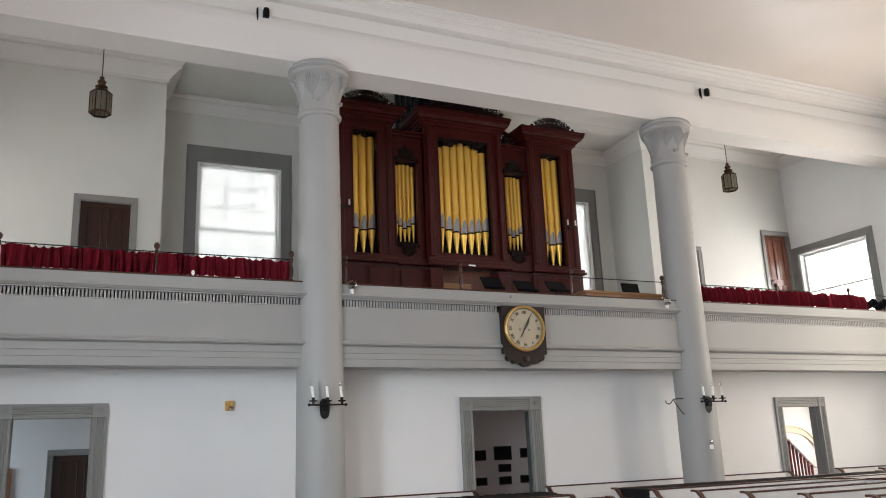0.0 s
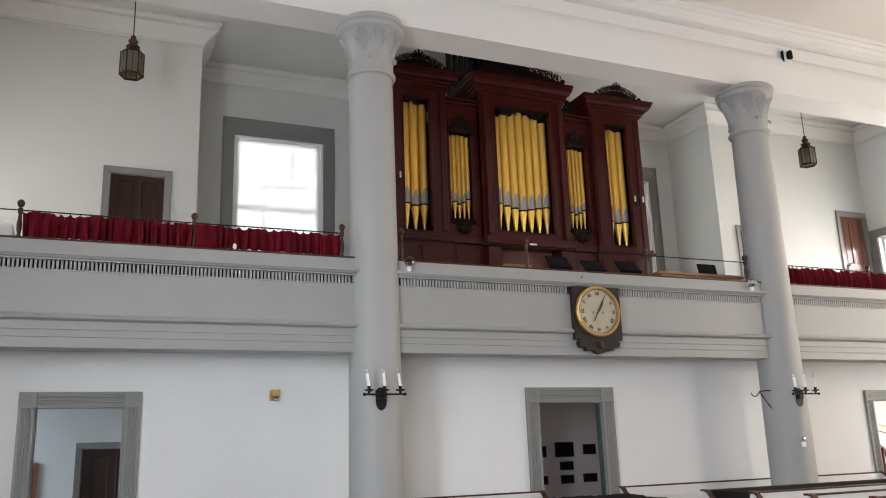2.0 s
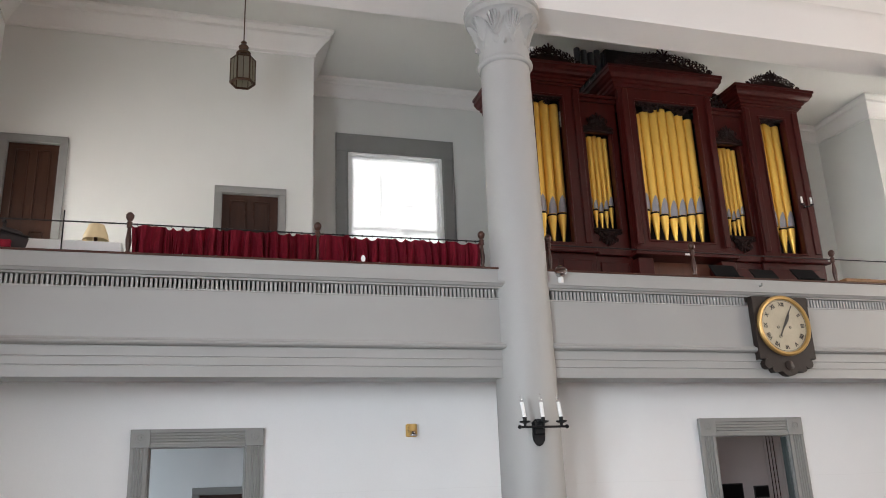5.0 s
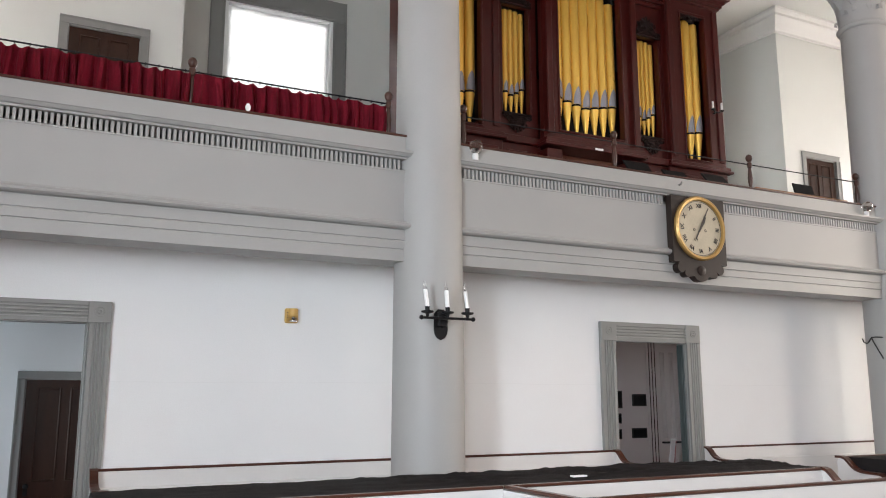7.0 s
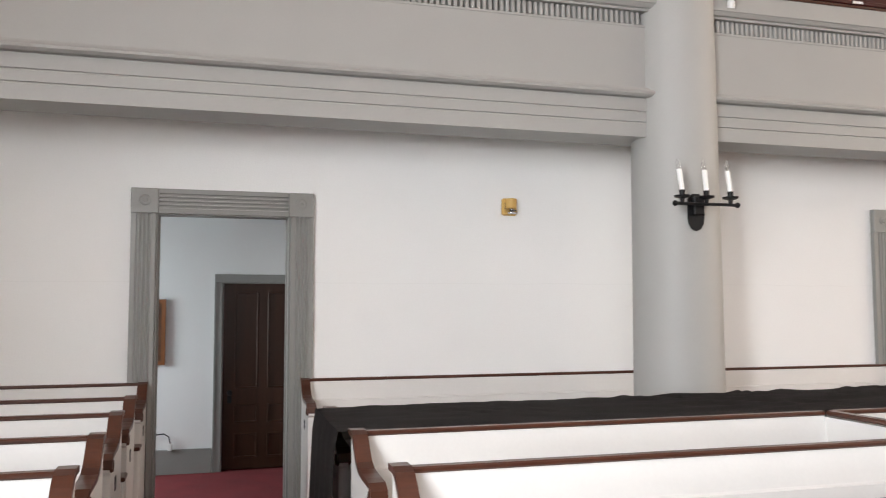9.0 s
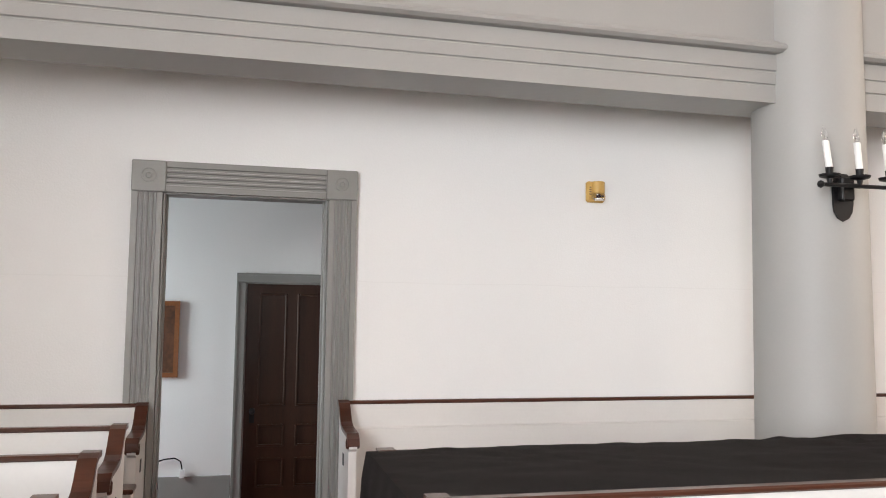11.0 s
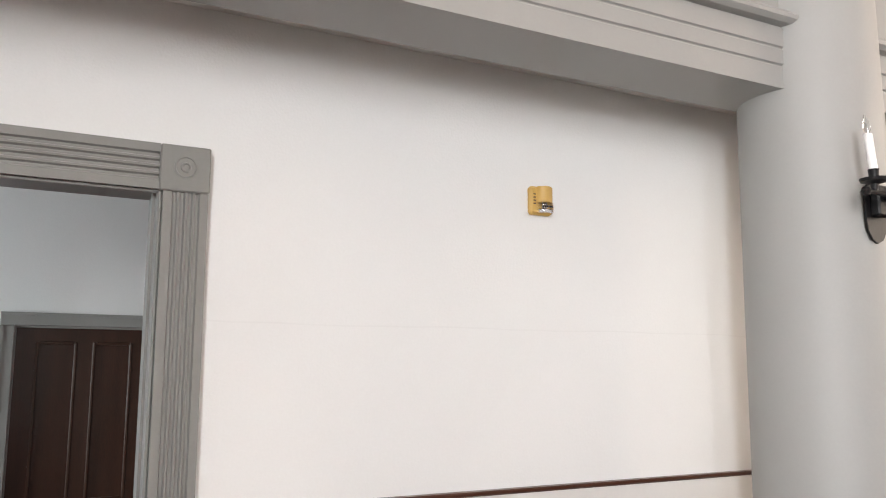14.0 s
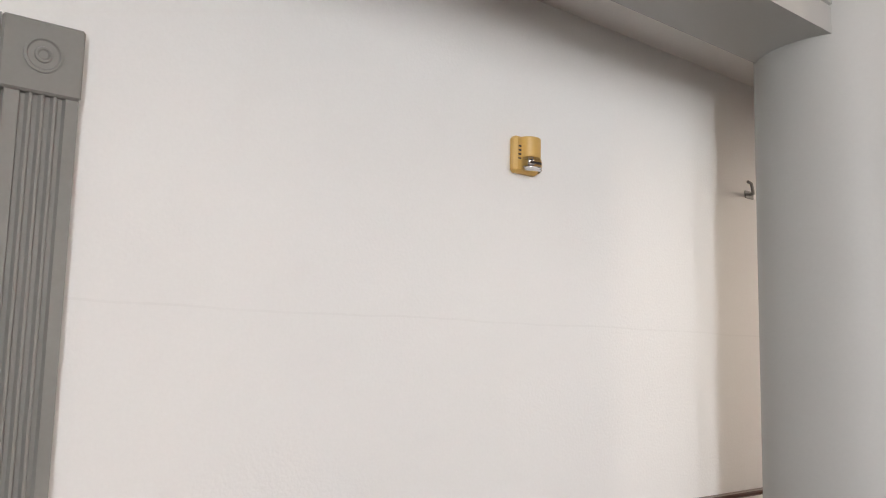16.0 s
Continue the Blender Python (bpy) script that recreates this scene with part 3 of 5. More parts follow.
def column(x, y):
    t = thing("column", (x, y, FLOOR), "grey painted round column with a carved palm-leaf capital", "column", "columns under the beam", "structure")
    part("shaft", lathe(bmesh.new(), [(0.357, FLOOR), (0.354, 0.5), (0.349, 1.3), (0.343, 2.4), (0.336, 3.3), (0.329, 4.2), (0.319, 5.4), (0.308, 6.5), (0.304, 6.84)], x, y, 48), COLUMN, t, smooth=True)
    part("neck_ring", lathe(bmesh.new(), [(0.311, 6.82), (0.335, 6.83), (0.350, 6.855), (0.350, 6.875), (0.335, 6.895), (0.32, 6.90), (0.318, 6.91)], x, y, 48), COLUMN, t, smooth=True)
    cap = part("capital", lathe(bmesh.new(), [(0.318, 6.89), (0.318, 7.05), (0.325, 7.16), (0.345, 7.28), (0.385, 7.40), (0.43, 7.47), (0.45, 7.485)], x, y, 48), COLUMN, t, smooth=True)
    part("abacus", lathe(bmesh.new(), [(0.44, 7.484), (0.465, 7.50), (0.475, 7.53), (0.475, 7.56), (0.46, 7.575), (0.46, 7.585), (0.483, 7.60), (0.488, 7.63), (0.48, 7.655), (0.46, 7.679)], x, y, 48), COLUMN, t, smooth=True)
    lm = None
    for k in range(10):
        a = 2 * math.pi * (k + 0.5) / 10
        if lm is None:
            bm = bmesh.new()
            for j in range(-3, 4):     # a fan of ribs bending out with the bell
                rings = []
                for s in range(7):
                    f = s / 6
                    z = 7.15 + f * 0.315 * (1 - 0.030 * j * j)
                    u = j * (0.004 + 0.036 * f)
                    r = math.sqrt(max(0.01, (float(np.interp(z, (7.05, 7.16, 7.28, 7.40, 7.47), (0.318, 0.325, 0.345, 0.385, 0.43))) + 0.001 + 0.006 * f) ** 2 - u * u))
                    w = 0.007 + 0.016 * math.sin(math.pi * min(1, 0.10 + f * 0.86))
                    h = 0.006 + 0.016 * f
                    rings.append([bm.verts.new((r - 0.006, u - w, z)), bm.verts.new((r + h, u, z + 0.004)), bm.verts.new((r - 0.006, u + w, z))])
                for p, q in zip(rings, rings[1:]):
                    bm.faces.new((p[0], p[1], q[1], q[0]))
                    bm.faces.new((p[1], p[2], q[2], q[1]))
            lathe(bm, [(0.002, -0.03), (0.02, -0.02), (0.026, 0), (0.02, 0.02), (0.002, 0.03)], 0, 0, 8)
            for v in list(bm.verts)[-40:]:
                v.co = Vector((0.318 + v.co.x * 0.6, v.co.y * 1.6, 7.12 + v.co.z * 2.2))
            bmesh.ops.recalc_face_normals(bm, faces=bm.faces)
            lm = bpy.data.meshes.new("leaf")
            bm.to_mesh(lm)
            bm.free()
            lm.materials.append(COLUMN)
        lf = new("leaf", lm)
        lf.parent = cap
        lf.matrix_basis = Matrix.Translation((0, 0, -FLOOR)) @ Matrix.Rotation(a, 4, "Z")
        if k % 2 == 0:
            c, s = math.cos(a + 0.31), math.sin(a + 0.31)
            vol = tube(bmesh.new(), [(x + c * 0.31, y + s * 0.31, 7.04), (x + c * 0.345, y + s * 0.345, 7.09), (x + c * 0.37, y + s * 0.37, 7.08), (x + c * 0.37, y + s * 0.37, 7.045), (x + c * 0.352, y + s * 0.352, 7.04)], 0.017, 6)
            part("volute", vol, COLUMN, cap, smooth=True)
    return t


COLS = ((3.45, 11.70), (10.36, 11.70))
for cx, cy in COLS:
    column(cx, cy)

# crown mouldings in the gallery


CROWN = [(0, 8.67), (0.025, 8.67), (0.025, 8.72), (0.05, 8.75), (0.10, 8.81), (0.18, 8.88), (0.23, 8.91), (0.23, 8.96), (0.26, 8.975), (0.29, 9.01), (0.29, GCEIL - 0.003), (0, GCEIL - 0.003)]
corners = [(LX, 12.09, 1, 0, 1.0), (LX, UPPER, 1, -1, 1.0), (PL, UPPER, 1, -1, 1.0), (PL, BACK, 1, -1, 0.8), (PR, BACK, -1, -1, 0.8), (PR, UPPER, -1, -1, 1.0), (RX, UPPER, -1, -1, 1.0), (RX, 12.09, -1, 0, 1.0)]
for nm, runs in (("crown_west", corners[:3]), ("crown_recess", corners[2:6]), ("crown_east", corners[5:])):
    bm, rows = bmesh.new(), []
    for px, py, dx, dy, k in runs:
        rows.append([bm.verts.new((px + dx * (d * k + 0.003), py + dy * (d * k + 0.003), GCEIL - (GCEIL - z) * k)) for d, z in CROWN])
    for a, b in zip(rows, rows[1:]):
        for k in range(len(CROWN)):
            j = (k + 1) % len(CROWN)
            bm.faces.new((a[k], b[k], b[j], a[j]))
    bm.faces.new(rows[0])
    bm.faces.new(rows[-1])
    structure(nm, bm, CEILING, "white plaster cove moulding of the gallery ceiling", "trim", True)

window_lamp("window_light", (RX + 0.30, 13.82, 5.3), (8, 13.9, 5.2), 1.9, 1.9, 170, (0.97, 0.985, 1.0))
window_lamp("window_light", (LX - 0.30, 13.82, 5.3), (2, 14.6, 4.4), 1.9, 1.9, 12, (0.97, 0.985, 1.0))

# windows


def window(name, M, u0, u1, z0, z1, trim, label, top=0.0, blind=True):
    t = thing(name, M @ Vector(((u0 + u1) / 2, 0, z0)), label, "window", "gallery windows", "structure")

    def p(nm, m, *boxes, lab=""):
        bm = bmesh.new()
        for b in boxes:
            box(bm, *b, bevel=0.004)
        bm.transform(M)
        return part(nm, bm, m, t, lab)
    tt = top or trim
    p("casing", TRIM, (u0 - trim, u0 - 0.03, -0.04, 0, z0 - 0.05, z1 + 0.002))
    p("casing", TRIM, (u1 + 0.03, u1 + trim, -0.04, 0, z0 - 0.05, z1 + 0.002))
    p("casing", TRIM, (u0 - trim - 0.004, u1 + trim + 0.004, -0.046, 0, z1 + 0.002, z1 + tt))
    p("inner_bead", TRIM, (u0 - 0.075, u0 - 0.045, -0.056, -0.04, z0, z1 + 0.045), (u1 + 0.045, u1 + 0.075, -0.056, -0.04, z0, z1 + 0.045), (u0 - 0.045, u1 + 0.045, -0.060, -0.046, z1 + 0.03, z1 + 0.055))
    p("back_band", TRIM, (u0 - trim - 0.02, u0 - trim, -0.06, 0, z0, z1 + tt), (u1 + trim, u1 + trim + 0.02, -0.06, 0, z0, z1 + tt))
    p("reveal", WHITEPAINT, (u0 - 0.03, u0 + 0.02, -0.025, 0.2, z0, z1), (u1 - 0.02, u1 + 0.03, -0.025, 0.2, z0, z1), (u0 + 0.02, u1 - 0.02, -0.025, 0.2, z1 - 0.02, z1 + 0.03))
    p("window_sill", WHITEPAINT, (u0 - trim, u1 + trim, -0.08, 0.2, z0 - 0.05, z0))
    s = 0.055
    a, b, m = u0 + 0.02, u1 - 0.02, (z0 + z1) / 2
    p("sash", WHITEPAINT, (a, a + s, 0.10, 0.14, z0, z1 - 0.02), (b - s, b, 0.10, 0.14, z0, z1 - 0.02), (a + s, b - s, 0.10, 0.14, z1 - 0.08, z1 - 0.02),
      (a + s, b - s, 0.10, 0.14, z0, z0 + 0.08), (a + s, b - s, 0.105, 0.15, m - 0.025, m + 0.025))
    for i in (1, 2):
        x = a + (b - a) * i / 3
        p("muntin", WHITEPAINT, (x - 0.011, x + 0.011, 0.11, 0.135, z0 + 0.08, z1 - 0.08))
    for i in (1, 2, 4, 5):
        z = z0 + (z1 - z0) * i / 6
        p("muntin", WHITEPAINT, (a + s, b - s, 0.112, 0.133, z - 0.011, z + 0.011))
    g = p("pane", GLASS, (a + s, b - s, 0.120, 0.1245, z0 + 0.08, z1 - 0.08))
    g.visible_shadow = False
    if blind:
        bl = p("blind", SHEER, (a + 0.004, b - 0.004, 0.066, 0.0668, z0 + 0.01, z1 - 0.03), lab="white translucent blind")
        bl.data.materials[0] = SHEER
    bm = box(bmesh.new(), u0 - 0.8, u1 + 0.8, 0.9, 0.91, z0 - 0.8, z1 + 0.8)
    bm.transform(M)
    structure("backdrop", bm, VEILED if blind else DAYLIGHT, "bright overcast daylight outside the window", "backdrop")
    return t


for a, b, lo, hi in BACKWIN:
    window("window_recess", facing_y(BACK), a, b, lo, hi, 0.23, "tall gallery window with a white blind in a grey frame", 0.35)
FACE_E = Matrix.Translation((RX, 0, 0)) @ Matrix.Rotation(radians(-90), 4, "Z")
FACE_W = Matrix.Translation((LX, 0, 0)) @ Matrix.Rotation(radians(90), 4, "Z")
window("window_east", FACE_E, -GAL_WIN[1], -GAL_WIN[0], GAL_WIN[2], GAL_WIN[3], 0.19, "wide bright gallery window in a grey frame", blind=False)
window("window_west", FACE_W, GAL_WIN[0], GAL_WIN[1], GAL_WIN[2], GAL_WIN[3], 0.19, "wide bright gallery window in a grey frame", blind=False)
# ---- organ ----
OX, OY = 6.89, 13.56
organ = thing("pipe_organ", (OX, OY, 3.6), "dark red mahogany pipe organ with gilded front pipes", "pipe organ")


def organ_box(nm, x0, x1, y0, y1, z0, z1, m=MAHOGANY, parent=None, bevel=0.008, lab=""):
    return part(nm, B(OX + x0, OX + x1, OY + y0, OY + y1, z0, z1, bevel=bevel), m, parent or organ, lab)


def cornice(nm, x0, x1, z0, z1, out, back):
    """A stepped cornice round three sides of a tower."""
    bm, h, rings = bmesh.new(), z1 - z0, []
    for f, o in ((0, 0.03), (0.12, 0.03), (0.12, 0.06), (0.26, 0.065), (0.30, 0.095), (0.42, 0.10), (0.46, out * 0.70), (0.58, out * 0.78), (0.66, out * 0.90), (0.86, out * 0.92), (0.86, out), (1.0, out)):
        rings.append([bm.verts.new((x, y, z0 + h * f)) for x, y in ((OX + x0 - o, OY - o), (OX + x1 + o, OY - o), (OX + x1 + o, OY + back), (OX + x0 - o, OY + back))])
    for a, b in zip(rings, rings[1:]):
        for k in range(4):
            bm.faces.new((a[k], a[(k + 1) % 4], b[(k + 1) % 4], b[k]))
    bm.faces.new(rings[0][::-1])
    bm.faces.new(rings[-1])
    return part(nm, bm, MAHOGANY, organ)


def facade(nm, x0, x1, p0, p1, z0, zb, zt, z1, y):
    """A case front with a real opening for its pipes, and a black sheet for the shade behind them."""
    bm = panelled(bmesh.new(), "x", OY + y, OY + y + 0.09, OX + x0, OX + x1, z0, z1, [(OX + p0, OX + p1, zb, zt)])
    f = part(nm, bm, MAHOGANY, organ)
    bm = bmesh.new()
    for a, b, lo, hi in ((p0 - 0.03, p0, zb, zt), (p1, p1 + 0.03, zb, zt), (p0 - 0.03, p1 + 0.03, zb - 0.03, zb), (p0 - 0.03, p1 + 0.03, zt, zt + 0.03)):
        box(bm, OX + a, OX + b, OY + y - 0.018, OY + y, lo, hi, bevel=0.006)
    part("pipe_frame", bm, MAHOGANY, f)
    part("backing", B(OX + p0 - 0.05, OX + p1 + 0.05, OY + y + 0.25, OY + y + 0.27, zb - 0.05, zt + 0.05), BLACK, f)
    return f


def pipes(n, p0, p1, zb, tops, mouths, y):
    step = (p1 - p0) / n
    r = step * 0.47
    for i in range(n):
        x, yy = OX + p0 + step * (i + 0.5), OY + y + 0.10 + r
        zt, zm = tops[i], mouths[i]
        pp = part("pipe", lathe(bmesh.new(), [(r, zm), (r, zt), (r * 0.92, zt + 0.004)], x, yy, 20), GOLD, organ, smooth=True)
        part("pipe_foot", lathe(bmesh.new(), [(r * 0.16, zb), (r * 0.30, zb + (zm - zb) * 0.12), (r * 0.98, zm - 0.03)], x, yy, 20), GOLD, pp, smooth=True)
        # black band for the shade in the mouth slot
        part("mouth_gap", lathe(bmesh.new(), [(r * 0.96, zm - 0.032), (r * 0.93, zm - 0.02), (r * 0.93, zm + 0.002)], x, yy, 20), BLACK, pp)
        # upper lip: a leaf-shaped grey plate curved round the front of the pipe
        bm, rows = bmesh.new(), []
        hh = r * 3.6
        for s in range(9):
            f = s / 8
            half = radians(58) * (math.cos(f * math.pi / 2) ** 0.7 if f < 1 else 0.0) + 0.01
            rows.append([bm.verts.new((x + math.sin(half * k) * (r + 0.004), yy - math.cos(half * k) * (r + 0.004), zm + 0.002 + hh * f)) for k in (-1, -0.5, 0, 0.5, 1)])
        for a, b in zip(rows, rows[1:]):
            for k in range(4):
                bm.faces.new((a[k], a[k + 1], b[k + 1], b[k]))
        part("pipe_mouth", bm, SILVER, pp, smooth=True)


def carving(nm, x0, x1, zb, height, y, seed, parent=None, down=False, material=None, arch=False):
    """Open scrollwork: curls along an arched outline, thickest in the middle."""
    rnd = random.Random(seed)
    bm = bmesh.new()
    n = max(4, round((x1 - x0) / 0.068))
    sg = -1 if down else 1
    for i in range(n):
        f = (i + 0.5) / n
        h = height * (0.5 + 0.5 * math.cos(math.pi * (f - 0.5)) if arch else 0.14 + 0.86 * (1 - abs(2 * f - 1)))
        cx = x0 + (x1 - x0) * f
        side = 1 if f < 0.5 else -1
        for lev in range(max(1, round(h / 0.055))):
            cz = zb + sg * (0.034 + lev * 0.06 + rnd.uniform(-0.012, 0.016))
            rr = 0.036 + rnd.random() * 0.022
            pts, wob = [], rnd.uniform(-0.018, 0.018)
            for s in range(9):
                a = side * (s / 8 * 5.2 + rnd.random() * 0.2) + lev
                q = rr * (1 - 0.09 * s)
                pts.append((OX + cx + wob + math.cos(a) * q, OY + y + 0.006 * (s % 2), cz + sg * math.sin(a) * q))
            tube(bm, pts, 0.014, 5)
    tube(bm, [(OX + x0, OY + y, zb + sg * 0.008), (OX + (x0 + x1) / 2, OY + y, zb + sg * 0.010), (OX + x1, OY + y, zb + sg * 0.008)], 0.016, 6)
    # a crowning leaf
    m = (x0 + x1) / 2
    for a in (-0.8, -0.4, 0, 0.4, 0.8):
        tube(bm, [(OX + m, OY + y, zb + sg * height * 0.72), (OX + m + math.sin(a) * 0.05, OY + y - 0.01, zb + sg * (height * 0.72 + math.cos(a) * 0.05)),
                  (OX + m + math.sin(a) * 0.085, OY + y, zb + sg * (height * 0.72 + math.cos(a) * 0.09))], 0.014, 5)
    return part(nm, bm, material or CARVED, parent or organ, "dark pierced scroll carving")


def crest(nm, x0, x1, zb, height, y, pairs, arch=False, plate=0.0, down=False):
    """Symmetrical pierced scrollwork that rises to a palmette in the middle, fringed with small leaves."""
    bm, sg = bmesh.new(), -1 if down else 1
    mid, half = (x0 + x1) / 2, (x1 - x0) / 2

    def rise(u):
        return height * (0.12 + 0.88 * math.cos(min(1.0, u) * math.pi / 2) ** (0.9 if arch else 1.6))

    def at(x, z, k=0.0):
        return (OX + x, OY + y + k, zb + sg * z)
    if plate:
        edge = [(OX + mid + half * f, zb + sg * rise(abs(f)) * plate) for f in [k / 12 - 1 for k in range(25)]]
        prism(bm, [(OX + x0, zb)] + edge + [(OX + x1, zb)], "y", OY + y + 0.004, OY + y + 0.016)
    for side in (-1, 1):
        for i in range(pairs):
            u = (i + 0.62) / pairs
            h, r = rise(u), min(rise(u) * 0.44, half / pairs * 0.62)
            cx, cz = mid + side * half * u, min(h * 0.5, h - r)
            pts = []
            for s_ in range(15):
                a = 0.9 + s_ / 14 * 8.2
                q = r * (1 - 0.058 * s_)
                pts.append(at(cx + side * math.cos(a) * q, cz + math.sin(a) * q, 0.006 * math.sin(s_)))
            tube(bm, pts, 0.013 + 0.05 * r, 5)
            # acanthus leaves thrown off the scroll
            for k in range(5):
                a = 0.35 + k * 0.62
                b0, b1 = r * 0.95, r * 1.38 + 0.012
                p = [at(cx + side * math.cos(a) * b0, cz + math.sin(a) * b0), at(cx + side * math.cos(a + 0.16) * (b0 + b1) / 2, cz + math.sin(a + 0.16) * (b0 + b1) / 2, -0.012), at(cx + side * math.cos(a + 0.42) * b1, cz + math.sin(a + 0.42) * b1)]
                tube(bm, p, 0.011, 5)
        # stem from the foot to the middle
        tube(bm, [at(mid + side * half * (1 - f), 0.012 + rise(1 - f) * 0.30 * math.sin(f * math.pi / 2) + 0.012 * math.sin(f * 19), -0.006) for f in [k / 10 for k in range(11)]], 0.014, 6)
    for a in (-1.15, -0.75, -0.38, 0, 0.38, 0.75, 1.15):
        ln = height * (0.55 - 0.16 * abs(a))
        b = height * 0.45
        tube(bm, [at(mid, b - 0.02), at(mid + math.sin(a) * ln * 0.55, b + math.cos(a) * ln * 0.6, -0.014), at(mid + math.sin(a * 1.2) * ln, b + math.cos(a * 1.2) * ln * 0.95)], 0.016, 5)
    tube(bm, [at(x0, 0.008), at(mid, 0.010), at(x1, 0.008)], 0.016, 6)
    return part(nm, bm, CARVED, organ, "dark pierced scroll carving")


for sg in (-1, 1):
    def sx(a, b):
        return (a, b) if sg > 0 else (-b, -a)
    # outer towers
    x0, x1 = sx(1.47, 2.56)
    p0, p1 = sx(1.78, 2.26)
    facade("tower_front", x0, x1, p0, p1, 5.18, 5.24, 7.60, 7.78, 0.0)
    pipes(3, p0, p1, 5.25, (7.52, 7.56, 7.52), (5.74, 5.71, 5.74), 0.0)
    cornice("tower_cornice", x0, x1, 7.78, 8.08, 0.22, 1.3)
    crest("tower_crest", x0 + 0.02, x1 - 0.02, 8.08, 0.33, -0.17, 5, plate=0.45)
    carving("pipe_shade", p0, p1, 7.60, 0.07, 0.03, 9 + sg, down=True)
    organ_box("tower_side", *sx(2.51, 2.56), 0.09, 1.3, 5.18, 7.78)
    organ_box("tower_side", *sx(1.47, 1.52), 0.09, 0.5, 5.18, 7.78)
    for e in (sx(1.50, 1.60), sx(2.43, 2.53)):
        organ_box("pilaster", *e, -0.025, 0.0, 5.24, 7.74)
    # flats between tower and centre
    x0, x1 = sx(0.83, 1.47)
    p0, p1 = sx(0.955, 1.39)
    facade("flat_front", x0, x1, p0, p1, 5.18, 5.52, 7.10, 7.60, 0.10)
    pipes(5, p0, p1, 5.53, (7.05, 7.07, 7.08, 7.07, 7.05), (5.93, 5.87, 5.83, 5.87, 5.93), 0.10)
    organ_box("flat_cornice", x0, x1, 0.05, 0.6, 7.60, 7.66)
    organ_box("flat_cornice", x0, x1, 0.0, 0.6, 7.66, 7.70)
    if sg > 0:
        carving("flat_crest", x0 + 0.02, x0 + 0.42, 7.70, 0.30, 0.10, 21)
    crest("pipe_shade", p0 - 0.04, p1 + 0.04, 7.09, 0.34, 0.080, 2, plate=0.86)
    crest("pendant", p0 - 0.01, p1 + 0.01, 5.51, 0.28, 0.080, 2, plate=0.86, down=True)
    # lower case
    x0, x1 = sx(1.44, 2.60)
    organ_box("lower_case", x0, x1, 0.02, 1.3, 3.6, 5.08)
    organ_box("impost", *sx(1.41, 2.66), -0.06, 1.3, 5.08, 5.12)
    organ_box("impost", *sx(1.43, 2.63), -0.03, 1.3, 5.12, 5.18)
    for e in (sx(1.52, 1.98), sx(2.06, 2.52)):
        organ_box("lower_panel", *e, -0.005, 0.02, 4.25, 4.98, lab="raised mahogany panel")
    x0, x1 = sx(0.80, 1.44)
    organ_box("lower_case", x0, x1, 0.08, 1.3, 3.6, 5.08)
    organ_box("impost", x0, x1, 0.02, 1.3, 5.08, 5.18)
    organ_box("lower_panel", x0 + 0.09, x1 - 0.09, 0.055, 0.08, 4.2, 4.98)
    organ_box("console_cheek", *sx(0.58, 0.83), -0.12, 1.3, 3.6, 5.02)
facade("centre_front", -0.83, 0.83, -0.55, 0.55, 5.18, 5.33, 7.64, 7.82, -0.05)
pipes(7, -0.55, 0.55, 5.34, (7.46, 7.52, 7.57, 7.60, 7.57, 7.52, 7.46), (5.86, 5.83, 5.80, 5.77, 5.80, 5.83, 5.86), -0.05)
cornice("centre_cornice", -0.83, 0.83, 7.82, 8.17, 0.20, 1.3)
crest("centre_crest", -0.88, 0.88, 8.17, 0.42, -0.15, 7, arch=True, plate=0.45)
carving("pipe_shade", -0.55, 0.0, 7.645, 0.13, -0.02, 78, down=True)
carving("pipe_shade", 0.0, 0.55, 7.645, 0.13, -0.02, 79, down=True)
for a, b in ((-0.80, -0.70), (0.70, 0.80)):
    organ_box("pilaster", a, b, -0.125, -0.10, 5.24, 7.80)
organ_box("impost", -0.88, 0.88, -0.17, 1.3, 5.06, 5.11)
organ_box("impost", -0.85, 0.85, -0.14, 1.3, 5.11, 5.18)
organ_box("console_back", -0.58, 0.58, 0.20, 0.24, 3.6, 5.06, RUST, lab="reddish brown console panel")
organ_box("music_desk", -0.5, 0.12, 0.14, 0.18, 4.62, 4.80, OAK)
organ_box("keyboard", -0.5, 0.5, 0.02, 0.3, 4.45, 4.52, WHITEPAINT, lab="white organ keys")
organ_box("key_slip", -0.58, 0.58, -0.04, 0.02, 4.36, 4.50, CHERRY)
organ_box("nameplate", -0.07, 0.07, -0.176, -0.17, 5.07, 5.10, WHITEPAINT, bevel=0.001, lab="small pale nameplate")
organ_box("case_back", -2.5, 2.5, 1.2, 1.3, 3.6, 7.7)
# added black box for the darkness behind the pipes and crest
organ_box("swell_box", -0.52, 0.62, 0.75, 1.25, 6.6, 9.03, BLACK, lab="black box filling the darkness behind the pipes")
for i in range(6):
    part("inner_pipe", lathe(bmesh.new(), [(0.055, 6.9), (0.055, 9.02 - 0.03 * (i % 3)), (0.05, 9.03 - 0.03 * (i % 3))], OX - 1.00 + 0.125 * i, OY + 0.85, 14), PIPEDARK, organ, "bare grey inner pipe", True)
    part("inner_pipe", lathe(bmesh.new(), [(0.055, 6.9), (0.055, 8.30 - 0.02 * i), (0.05, 8.31 - 0.02 * i)], OX + 1.30 - 0.125 * i, OY + 0.95, 14), PIPEDARK, organ, "bare grey inner pipe", True)


